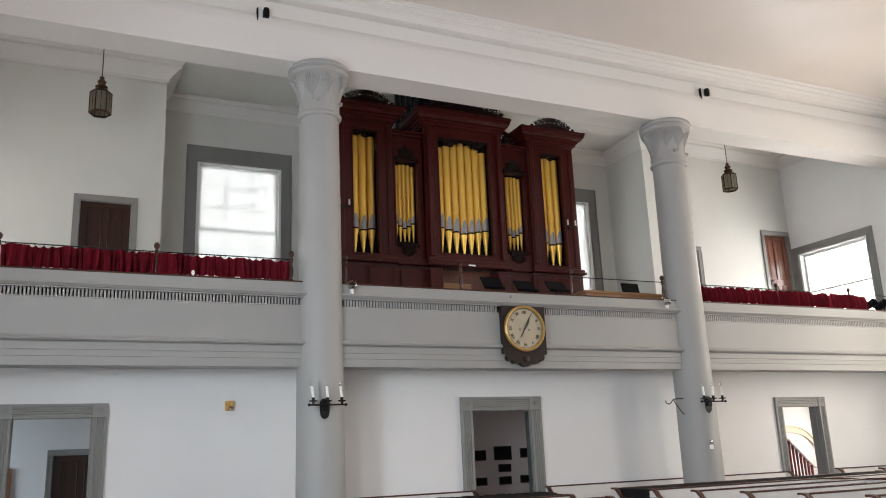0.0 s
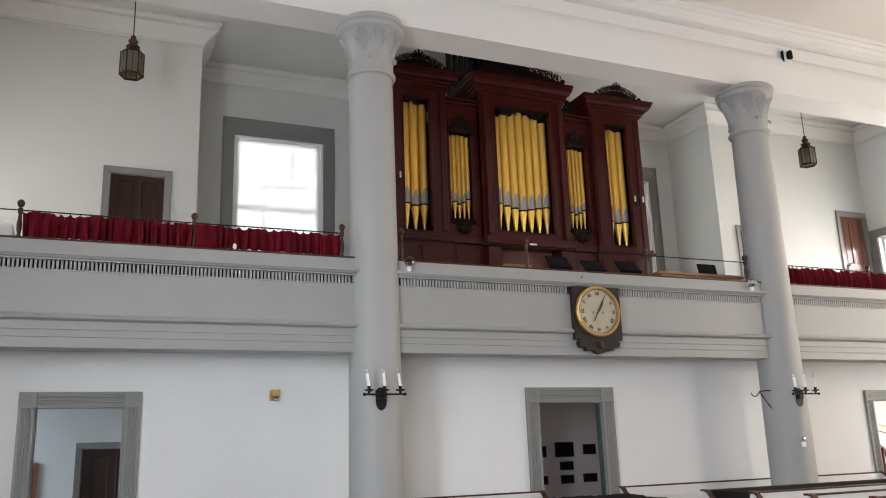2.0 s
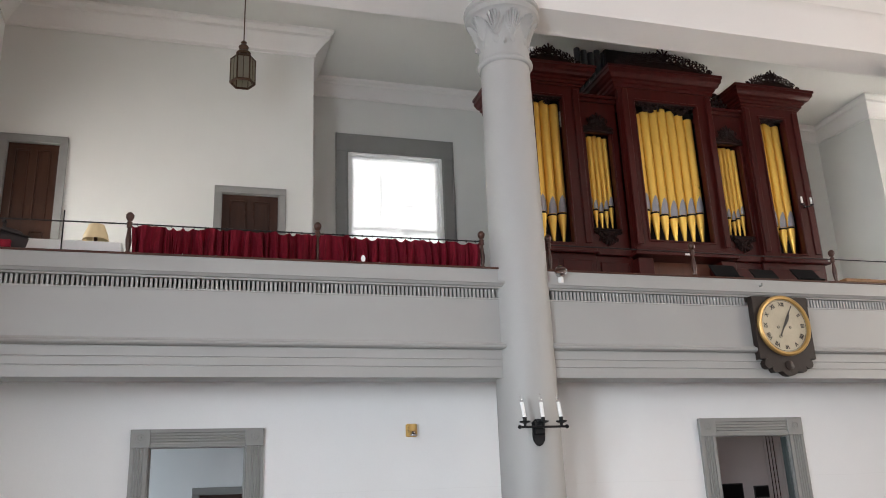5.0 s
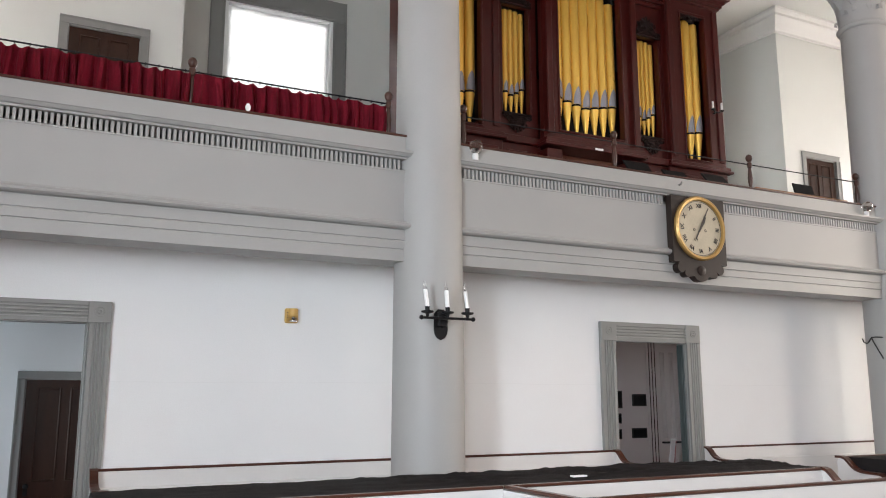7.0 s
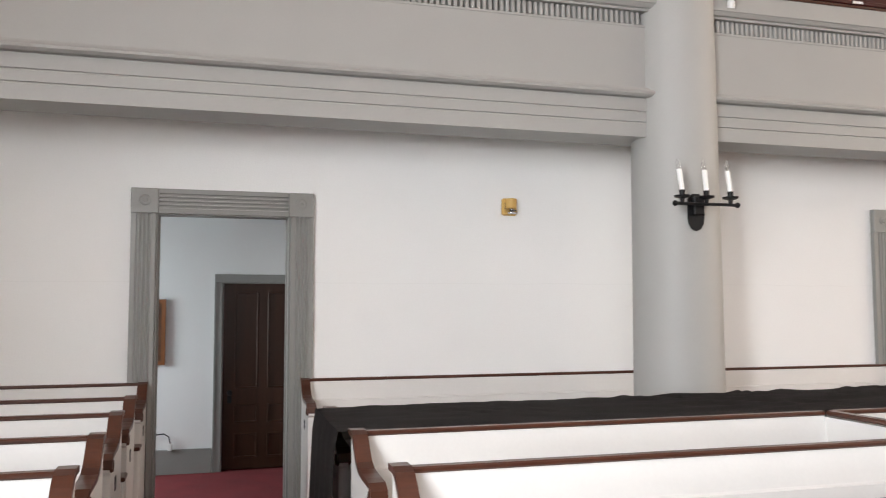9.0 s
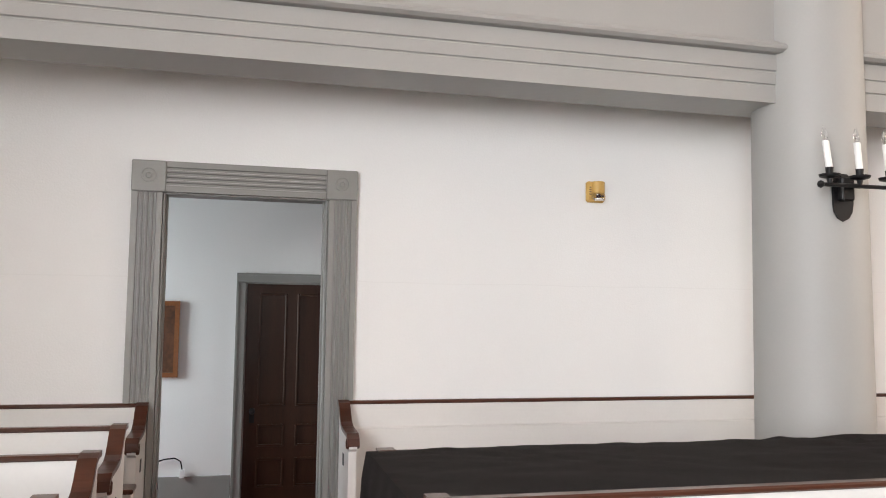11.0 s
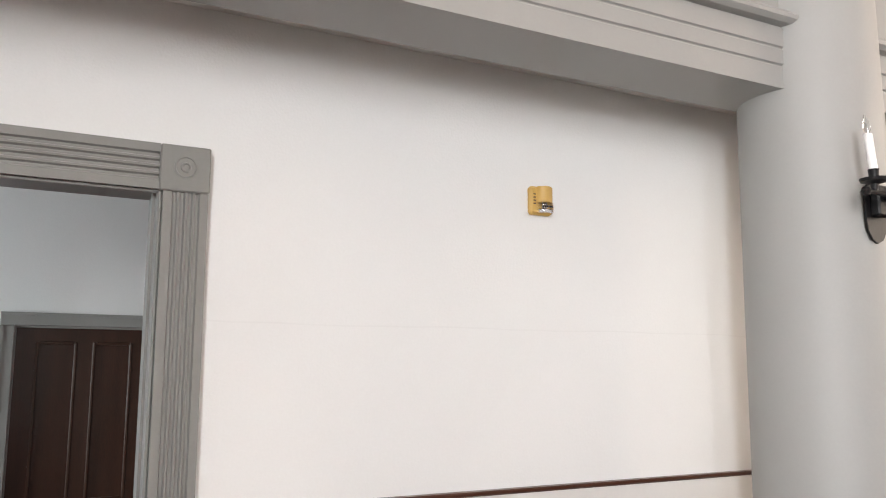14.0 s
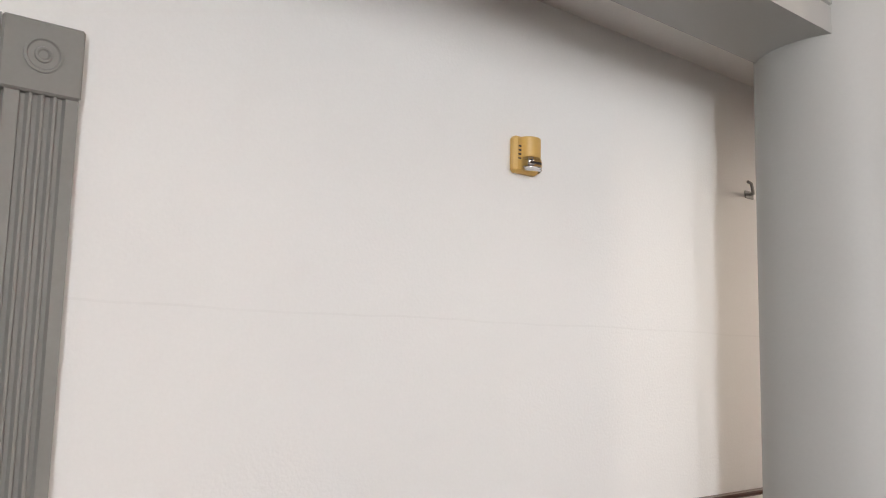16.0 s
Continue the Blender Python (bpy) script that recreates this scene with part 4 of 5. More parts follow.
# ---- sconces ----
def sconce(name, x, y, z, k=1.0, candles=3, label="black iron wall sconce with three electric candles", lean=(-0.04, -0.02, -0.05)):
    t = thing(name, (x, y, z), label, "sconce", "candle sconces")
    pts = [(x - 0.03, z + 0.285), (x + 0.03, z + 0.285), (x + 0.07, z + 0.245), (x + 0.07, z + 0.10), (x + 0.062, z + 0.055), (x + 0.038, z + 0.018), (x, z), (x - 0.038, z + 0.018), (x - 0.062, z + 0.055), (x - 0.07, z + 0.10), (x - 0.07, z + 0.245)]
    part("back_plate", prism(bmesh.new(), pts, "y", y - 0.012, y), IRON, t)
    part("box", B(x - 0.045, x + 0.045, y - 0.06, y - 0.012, z + 0.12, z + 0.26, bevel=0.008), IRON, t)
    xs = [x + 0.205 * (i - 1) for i in range(3)] if candles == 3 else [x - 0.12, x + 0.12]
    ya = y - 0.15
    bar = tube(bmesh.new(), [(xs[0] - 0.05, ya, z + 0.19), (x, ya, z + 0.19), (xs[-1] + 0.05, ya, z + 0.19)], 0.012)
    part("crossbar", bar, IRON, t)
    part("arm", tube(bmesh.new(), [(x, y - 0.05, z + 0.2), (x, y - 0.10, z + 0.20), (x, ya, z + 0.19)], 0.014), IRON, t)
    for xe in (xs[0] - 0.06, xs[-1] + 0.06):
        part("ball", lathe(bmesh.new(), [(0.003, z + 0.168), (0.016, z + 0.175), (0.022, z + 0.19), (0.016, z + 0.205), (0.003, z + 0.212)], xe, ya, 12), IRON, t, smooth=True)
    for xc, slope in zip(xs, lean):
        tip = Matrix.Translation((xc, ya, z + 0.285)) @ Matrix.Shear("XY", 4, (slope, 0.0)) @ Matrix.Translation((-xc, -ya, -z - 0.285))

        def tipped(bm):
            bm.transform(tip)
            return bm
        part("drip_pan", lathe(bmesh.new(), [(0.012, z + 0.195), (0.018, z + 0.225), (0.055, z + 0.236), (0.060, z + 0.25), (0.055, z + 0.25), (0.02, z + 0.243), (0.022, z + 0.285), (0.024, z + 0.29)], xc, ya, 20), IRON, t, smooth=True)
        cd = part("candle", tipped(lathe(bmesh.new(), [(0.019, z + 0.285), (0.019, z + 0.44), (0.017, z + 0.445), (0.010, z + 0.447)], xc, ya, 16)), CANDLE, t, "white candle sleeve", True)
        part("bulb", tipped(lathe(bmesh.new(), [(0.009, z + 0.447), (0.015, z + 0.465), (0.016, z + 0.48), (0.010, z + 0.51), (0.003, z + 0.53)], xc, ya, 12)), GLASS, cd, "clear flame bulb", True)
        part("filament", tipped(tube(bmesh.new(), [(xc - 0.004, ya, z + 0.45), (xc, ya, z + 0.49), (xc + 0.004, ya, z + 0.45)], 0.001, 4)), CHROME, cd)
    return t


sconce("wall_sconce", 3.41, 11.355, 2.215, lean=(-0.14, -0.08, -0.13))
sconce("wall_sconce", 10.33, 11.355, 2.19)

for x in (4.43, 9.24):   # small two-light fixtures on the organ towers
    t = thing("organ_candle", (x, OY, 6.0), "small dark two-light candle bracket on the organ case", "sconce", "organ candle brackets")
    part("bracket", tube(bmesh.new(), [(x - 0.09, OY - 0.10, 6.05), (x - 0.05, OY - 0.10, 6.03), (x, OY - 0.06, 6.03), (x, OY, 6.03), (x, OY - 0.06, 6.03), (x + 0.05, OY - 0.10, 6.03), (x + 0.09, OY - 0.10, 6.05)], 0.012, 6), IRON, t)
    for xc in (x - 0.09, x + 0.09):
        part("cup", lathe(bmesh.new(), [(0.012, 6.04), (0.035, 6.055), (0.035, 6.065), (0.016, 6.07)], xc, OY - 0.10, 12), IRON, t, smooth=True)
        part("candle", lathe(bmesh.new(), [(0.016, 6.068), (0.016, 6.18), (0.008, 6.19)], xc, OY - 0.10, 10), CANDLE, t, "white candle sleeve", True)

# small box and bulb on the second column
t = thing("sensor_box", (10.28, 11.345, 1.58), "small white box with a round sensor on the column", "sensor")
part("box", B(10.24, 10.32, 11.325, 11.348, 1.58, 1.65, bevel=0.004), WHITEPAINT, t)
part("lens", lathe(bmesh.new(), [(0.035, 11.345), (0.035, 11.33), (0.025, 11.315), (0.003, 11.31)], 10.285, 0, 16, "y", 1.70), CHROME, t, smooth=True)
# iron hook bracket beside it
t = thing("hook_bracket", (10.0, 11.66, 2.2), "black iron hook bracket on the column", "bracket")
part("arm", tube(bmesh.new(), [(10.06, 11.63, 2.46), (9.90, 11.62, 2.46), (9.80, 11.62, 2.45), (9.76, 11.62, 2.41), (9.73, 11.62, 2.38), (9.69, 11.62, 2.37), (9.645, 11.62, 2.385), (9.62, 11.62, 2.43)], 0.008), IRON, t)
part("brace", tube(bmesh.new(), [(10.06, 11.66, 2.16), (10.00, 11.63, 2.20), (9.92, 11.62, 2.28), (9.85, 11.62, 2.37), (9.80, 11.62, 2.445)], 0.008), IRON, t)

t = thing("wall_hook", (3.86, REAR, 2.56), "small grey metal hook on the white wall", "hook")
part("plate", B(3.90, 3.98, REAR - 0.006, REAR, 2.545, 2.585, bevel=0.002), TRIM, t)
part("hook", tube(bmesh.new(), [(3.94, REAR - 0.005, 2.565), (3.90, REAR - 0.05, 2.560), (3.86, REAR - 0.07, 2.575), (3.84, REAR - 0.075, 2.60), (3.81, REAR - 0.075, 2.605)], 0.008, 8), TRIM, t, "bent grey metal prong", True)

# ---- clock ----
KX, KY, KZ = 6.80, 11.555, 3.60
clock = thing("gallery_clock", (KX, KY, 2.98), "dark wooden gallery clock with a gilt-rimmed cream dial", "clock")
def lobe(cx, cz, r, a0, a1, n=6):
    return [(cx + r * math.cos(radians(a0 + (a1 - a0) * k / n)), cz + r * math.sin(radians(a0 + (a1 - a0) * k / n))) for k in range(n + 1)]


scroll = lobe(0.285, 3.135, 0.062, 70, -100) + lobe(0.20, 3.075, 0.045, 60, -90) + lobe(0.0, 3.12, 0.135, -35, -90)
out = [(-0.40, 3.190), (-0.40, 3.965), (0.40, 3.965), (0.40, 3.190)] + scroll + [(-a, b) for a, b in reversed(scroll)][1:]
part("case", prism(bmesh.new(), [(KX + a, b) for a, b in out], "y", KY - 0.07, KY + 0.02), CLOCKWOOD, clock)
part("boss", lathe(bmesh.new(), [(0.06, KY - 0.07), (0.06, KY - 0.08), (0.035, KY - 0.09), (0.003, KY - 0.095)], KX, 0, 20, "y", 3.11), CLOCKWOOD, clock, smooth=True)
F = KY - 0.07
part("rim", lathe(bmesh.new(), [(0.375, F), (0.375, F - 0.03), (0.36, F - 0.045), (0.335, F - 0.04), (0.325, F - 0.02), (0.325, F)], KX, 0, 56, "y", KZ), DIALGOLD, clock, "gilt rim", True)
part("dial", lathe(bmesh.new(), [(0.326, F), (0.326, F - 0.012), (0.002, F - 0.013)], KX, 0, 56, "y", KZ), DIAL, clock, "cream painted dial")


def text(name, body, size, place, material, parent, spin=0.0, depth=0.0015):
    cu = bpy.data.curves.new(name, "FONT")
    cu.body, cu.size, cu.align_x, cu.align_y, cu.extrude, cu.offset = body, size, "CENTER", "CENTER", depth, 0.002
    ob = bpy.data.objects.new(name, cu)
    scene.collection.objects.link(ob)
    me = bpy.data.meshes.new_from_object(ob)
    bpy.data.objects.remove(ob)
    me.transform(pose(*place, 90, 0, 0) @ Matrix.Rotation(spin, 4, "Z"))
    me.transform(Matrix.Translation(-ORIGIN[parent]))
    me.materials.clear()
    me.materials.append(material)
    o = new(name, me)
    o.parent = parent
    return o


for h, num in enumerate(("XII", "I", "II", "III", "IIII", "V", "VI", "VII", "VIII", "IX", "X", "XI")):
    a = radians(30 * h)
    text("numeral", num, 0.066, (KX + math.sin(a) * 0.262, F - 0.015, KZ + math.cos(a) * 0.262), NUMERAL, clock, -a)
for nm, deg, ln, w in (("minute_hand", 29, 0.27, 0.012), ("hour_hand", 34, 0.165, 0.018)):
    bm = bmesh.new()
    prism(bm, [(-w * 0.6, -0.15 if nm[0] == "m" else -0.05), (w * 0.6, -0.15 if nm[0] == "m" else -0.05), (w, ln * 0.55), (0, ln), (-w, ln * 0.55)], "y", -0.002, 0.002)
    if nm[0] == "m":
        lathe(bm, [(0.020, -0.003), (0.020, 0.003)], 0, 0, 14, "y", -0.155)
    bm.transform(Matrix.Translation((KX, F - (0.02 if nm[0] == "m" else 0.026), KZ)) @ Matrix.Rotation(radians(deg), 4, "Y"))
    part(nm, bm, NUMERAL, clock)
for dx in (-0.085, 0.085):
    part("winding_hole", lathe(bmesh.new(), [(0.017, F - 0.0125), (0.017, F - 0.0155), (0.010, F - 0.016)], KX + dx, 0, 14, "y", KZ - 0.02), NUMERAL, clock, "dark winding hole")
part("dial_ring", lathe(bmesh.new(), [(0.318, F - 0.0125), (0.318, F - 0.0145), (0.313, F - 0.0145), (0.313, F - 0.0125)], KX, 0, 56, "y", KZ), NUMERAL, clock, "thin dark minute ring")

# ---- lanterns ----


def lantern(x, y, zb):
    t = thing("hanging_lantern", (x, y, zb), "bronze hexagonal hanging lantern with frosted glass", "lantern", "hanging lanterns in the gallery")
    part("rod", tube(bmesh.new(), [(x, y, zb + 0.60), (x, y, zb + 1.2), (x, y, GCEIL - 0.03)], 0.008), BRONZE, t)
    part("ceiling_rose", lathe(bmesh.new(), [(0.06, GCEIL), (0.055, GCEIL - 0.02), (0.012, GCEIL - 0.05)], x, y, 16), BRONZE, t, smooth=True)
    part("crown", lathe(bmesh.new(), [(0.172, zb + 0.355), (0.168, zb + 0.380), (0.13, zb + 0.395), (0.095, zb + 0.43), (0.080, zb + 0.46)], x, y, 6), BRONZE, t)
    part("finial", lathe(bmesh.new(), [(0.082, zb + 0.455), (0.10, zb + 0.475), (0.075, zb + 0.50), (0.045, zb + 0.515), (0.062, zb + 0.545), (0.070, zb + 0.57), (0.045, zb + 0.60), (0.030, zb + 0.62), (0.042, zb + 0.64), (0.012, zb + 0.67)], x, y, 16), BRONZE, t, smooth=True)
    part("base_ring", lathe(bmesh.new(), [(0.165, zb + 0.0), (0.175, zb + 0.012), (0.175, zb + 0.03), (0.150, zb + 0.03), (0.150, zb + 0.0), (0.165, zb + 0.0)], x, y, 6, ring=True), BRONZE, t)
    part("bottom_pane", lathe(bmesh.new(), [(0.152, zb + 0.006), (0.152, zb + 0.012)], x, y, 6), FROST, t)
    for k in range(6):
        a, b = radians(60 * k), radians(60 * k + 60)
        pa, pb = (x + 0.162 * math.cos(a), y + 0.162 * math.sin(a)), (x + 0.162 * math.cos(b), y + 0.162 * math.sin(b))
        part("post", tube(bmesh.new(), [(*pa, zb + 0.02), (*pa, zb + 0.38)], 0.011, 6), BRONZE, t)
        part("pane", prism(bmesh.new(), [pa, pb, (pb[0] * 0.98 + x * 0.02, pb[1] * 0.98 + y * 0.02), (pa[0] * 0.98 + x * 0.02, pa[1] * 0.98 + y * 0.02)], "z", zb + 0.03, zb + 0.36), FROST, t)
        m = ((pa[0] + pb[0]) / 2, (pa[1] + pb[1]) / 2)
        part("glazing_bar", tube(bmesh.new(), [(*m, zb + 0.03), (*m, zb + 0.37)], 0.005, 5), BRONZE, t)
    return t


lantern(0.32, 13.4, 7.19)
lantern(13.58, 13.4, 7.23)

# ---- gallery rail, curtains ----
RAILY = 11.72


def rail_post(x, y=RAILY):
    t = thing("rail_post", (x, y, 4.222), "turned dark wooden rail post with a ball finial", "post", "gallery rail posts")
    part("shaft", lathe(bmesh.new(), [(0.030, 4.222), (0.030, 4.26), (0.018, 4.28), (0.028, 4.34), (0.031, 4.40), (0.022, 4.47), (0.016, 4.52), (0.028, 4.53), (0.028, 4.59), (0.014, 4.60)], x, y, 16), BRASSY, t, smooth=True)
    part("finial", lathe(bmesh.new(), [(0.012, 4.598), (0.028, 4.61), (0.042, 4.64), (0.042, 4.665), (0.025, 4.69), (0.004, 4.70)], x, y, 16), BRASSY, t, smooth=True)


for x in (-0.82, 1.12, 3.02, 3.86, 5.81, 7.93, 9.92, 10.8, 12.74, 14.76):
    rail_post(x)
for x0, x1, z in ((LX, -0.82, 4.57), (-0.82, 3.02, 4.57), (3.86, 9.92, 4.57), (10.8, 14.76, 4.57), (14.76, RX, 4.57)):
    t = thing("gallery_rail", ((x0 + x1) / 2, RAILY, z), "thin dark iron rail along the gallery front", "rail", "gallery rails")
    part("bar", tube(bmesh.new(), [(x0, RAILY, z), ((x0 + x1) / 2, RAILY, z - 0.006), (x1, RAILY, z)], 0.008), IRON, t)


def curtain(x0, x1, seed):
    rnd = random.Random(seed)
    t = thing("rail_curtain", ((x0 + x1) / 2, RAILY, 4.24), "gathered crimson velvet curtain hung from the gallery rail", "curtain", "crimson rail curtains")
    # uneven gathers: each bulges forward and drops back to a deep narrow fold
    edges, x = [x0], x0
    while x < x1 - 0.06:
        x = min(x1, x + rnd.uniform(0.055, 0.15))
        edges.append(x)
    edges[-1] = x1
    bm, cols = bmesh.new(), []
    for a, b in zip(edges, edges[1:]):
        bulge, skew, drop, twist, rnd_hem = rnd.uniform(0.06, 0.135), rnd.uniform(0.5, 2.0), rnd.uniform(0.0, 0.05), rnd.uniform(-0.04, 0.04), rnd.uniform(0.2, 1.0)
        for i in range(12):
            u = (i + 0.5) / 12
            x = a + (b - a) * u
            round_ = math.sin(math.pi * u ** skew) ** 0.8
            crease = 0.012 * math.sin(u * 17 + 9 * skew) + 0.010 * noise.noise(Vector((x * 30, seed, 2)))
            sag = drop * math.sin(math.pi * u) + 0.010 * abs(noise.noise(Vector((x * 9, 3, seed))))
            col = []
            for s in range(9):
                f = s / 8
                z = 4.563 - sag - (0.328 - sag * 0.9 + 0.010 * noise.noise(Vector((x * 6, 9, seed))) - 0.045 * (1 - round_) * rnd_hem) * f
                full = 0.25 + 0.75 * math.sin(math.pi * min(1.0, 0.06 + f * 0.72))
                y = RAILY + 0.02 - (bulge * round_ + crease) * full - 0.012 * f
                col.append(bm.verts.new((x + twist * f * round_, y, z)))
            cols.append(col)
    for a, b in zip(cols, cols[1:]):
        for s in range(8):
            bm.faces.new((a[s], b[s], b[s + 1], a[s + 1]))
    bmesh.ops.solidify(bm, geom=list(bm.faces), thickness=0.003)
    part("cloth", bm, RED, t, smooth=True)
    k = int((x1 - x0) / 0.11)
    bm = bmesh.new()
    for i in range(k):
        x = x0 + (x1 - x0) * (i + 0.5) / k
        lathe(bm, [(0.014, x - 0.004), (0.017, x), (0.014, x + 0.004)], 0, 0, 8)
        for v in list(bm.verts)[-24:]:
            v.co = Vector((v.co.z, RAILY + v.co.x, 4.565 + v.co.y))
    tagged(part("curtain_rings", bm, IRON, t), kind="stuff")


curtain(-0.80, 1.117, 1)
curtain(1.123, 3.0, 2)
curtain(10.78, 12.737, 3)
curtain(12.743, 15.25, 4)

# ---- pews ----
PTOP = 1.093


def arm_curve():
    """The S of a pew end, from the back's top towards the front: (forward, height)."""
    return [(-0.045, PTOP), (0.02, PTOP), (0.06, PTOP - 0.012), (0.095, PTOP - 0.042), (0.13, PTOP - 0.08), (0.17, PTOP - 0.112), (0.23, PTOP - 0.132), (0.30, PTOP - 0.138), (0.38, PTOP - 0.140), (0.45, PTOP - 0.144), (0.49, PTOP - 0.165), (0.495, PTOP - 0.20)]


def pew(x0, x1, y, left, right, group, label="white painted box pew with a dark wooden cap rail"):
    """A pew against y facing the nave; left and right say whether that end has a scrolled end panel."""
    t = thing("pew", ((x0 + x1) / 2, y, FLOOR), label, "pew", group)
    a, b = x0 + (0.045 if left else 0), x1 - (0.045 if right else 0)
    back = prism(bmesh.new(), [(y + 0.02, 0.30), (y - 0.075, 0.34), (y - 0.046, 0.925), (y - 0.036, 0.929), (y - 0.031, 0.935), (y - 0.015, PTOP - 0.022), (y + 0.015, PTOP - 0.022)], "x", a, b)
    part("back", back, PEWWHITE, t)
    part("cap_rail", B(a, b, y - 0.028, y + 0.024, PTOP - 0.022, PTOP, bevel=0.006), PEWCAP, t, "dark varnished cap rail")
    part("seat", B(a, b, y - 0.46, y - 0.06, 0.325, 0.36, bevel=0.006), PEWWHITE, t)
    part("seat_front", B(a, b, y - 0.44, y - 0.41, FLOOR, 0.325), PEWWHITE, t)
    part("lower_back", B(a, b, y - 0.02, y + 0.02, FLOOR, 0.31), PEWWHITE, t)
    cv = arm_curve()
    for on, e0, e1 in ((left, x0, x0 + 0.045), (right, x1 - 0.045, x1)):
        if not on:
            continue
        pts = [(y + 0.03, FLOOR), (y + 0.03, PTOP - 0.03)] + [(y - f, h - 0.022) for f, h in cv[1:]] + [(y - 0.46, PTOP - 0.24), (y - 0.46, FLOOR)]
        en = part("end_panel", prism(bmesh.new(), pts, "x", e0, e1), PEWWHITE, t)
        cap = bmesh.new()
        rows = []
        for i, (f, h) in enumerate(cv):
            p, q = cv[max(0, i - 1)], cv[min(len(cv) - 1, i + 1)]
            d = Vector((q[0] - p[0], q[1] - p[1])).normalized()
            nx, nz = -d.y, d.x
            if nz < 0 and i < 3:
                nx, nz = -nx, -nz
            w = 0.012
            rows.append([cap.verts.new((xx, y - (f + s * nx * 1.0), h - 0.006 + s * nz)) for xx, s in ((e0 - 0.012, -w), (e1 + 0.012, -w), (e1 + 0.012, w), (e0 - 0.012, w))])
        for p, q in zip(rows, rows[1:]):
            for k in range(4):
                cap.faces.new((p[k], p[(k + 1) % 4], q[(k + 1) % 4], q[k]))
        cap.faces.new(rows[0])
        cap.faces.new(rows[-1])
        part("arm_cap", cap, PEWCAP, t, "curved dark wooden arm cap")
        sc = lathe(bmesh.new(), [(0.028, e0 - 0.014), (0.032, e0 - 0.006), (0.032, e1 + 0.006), (0.028, e1 + 0.014)], 0, 0, 16)
        for v in sc.verts:
            v.co = Vector((v.co.z, y - 0.465 + v.co.x, PTOP - 0.195 + v.co.y))
        part("arm_scroll", sc, PEWCAP, t, "dark wooden scroll")
        sx0, sx1 = (e0 - 0.004, e0) if on == left and e0 == x0 else (e1, e1 + 0.004)
        part("number_plate", B(sx0, sx1, y - 0.27, y - 0.22, 0.74, 0.81, bevel=0.001), PLAQUE, en, "small dark number plate")
    if group.startswith("side pews by the west"):   # low book ledge by the aisle
        part("ledge_post", B(x1 - 0.05, x1 + 0.0, y - 0.62, y - 0.52, FLOOR, 0.70, bevel=0.004), PEWWHITE, t)
        part("ledge_cap", B(x1 - 0.065, x1 + 0.012, y - 0.66, y - 0.50, 0.70, 0.725, bevel=0.006), PEWCAP, t, "dark wooden ledge")
    return t


RROWS = [REAR - 0.035, 11.33] + [10.45 - 0.868 * i for i in range(9)]
LROWS = [REAR - 0.035] + [11.38 - 0.80 * i for i in range(11)]
for i, y in enumerate(RROWS):
    if i == 0:      # against the rear wall, between the doorways
        pew(0.56, 6.20, y, True, True, "pews along the rear wall")
        pew(7.54, 13.1, y, True, True, "pews along the rear wall")
        continue
    if i > 1:
        pew(0.488, 3.0, y, True, False, "pews of the west block")
        pew(3.06, 6.22, y, False, True, "pews of the west block")
        pew(7.52, 10.68, y, True, False, "pews of the east block")
        pew(10.74, 13.2, y, False, True, "pews of the east block")
for i, y in enumerate(LROWS):
    pew(LX + 0.01, -0.575, y, False, True, "side pews by the west wall")
for i, y in enumerate(LROWS[:9]):
    pew(14.42, RX - 0.01, y, True, False, "side pews by the east wall")
for x in (3.03, 10.71):
    t = thing("pew_partition", (x, 6.6, FLOOR), "white pew partition with a dark wooden cap", "partition", "pew partitions")
    part("panel", B(x - 0.03, x + 0.03, 3.0, 9.58, FLOOR, PTOP - 0.03), PEWWHITE, t)
    part("cap_rail", B(x - 0.032, x + 0.032, 3.0, 9.56, PTOP - 0.022, PTOP + 0.003, bevel=0.008), PEWCAP, t, "dark varnished cap rail")

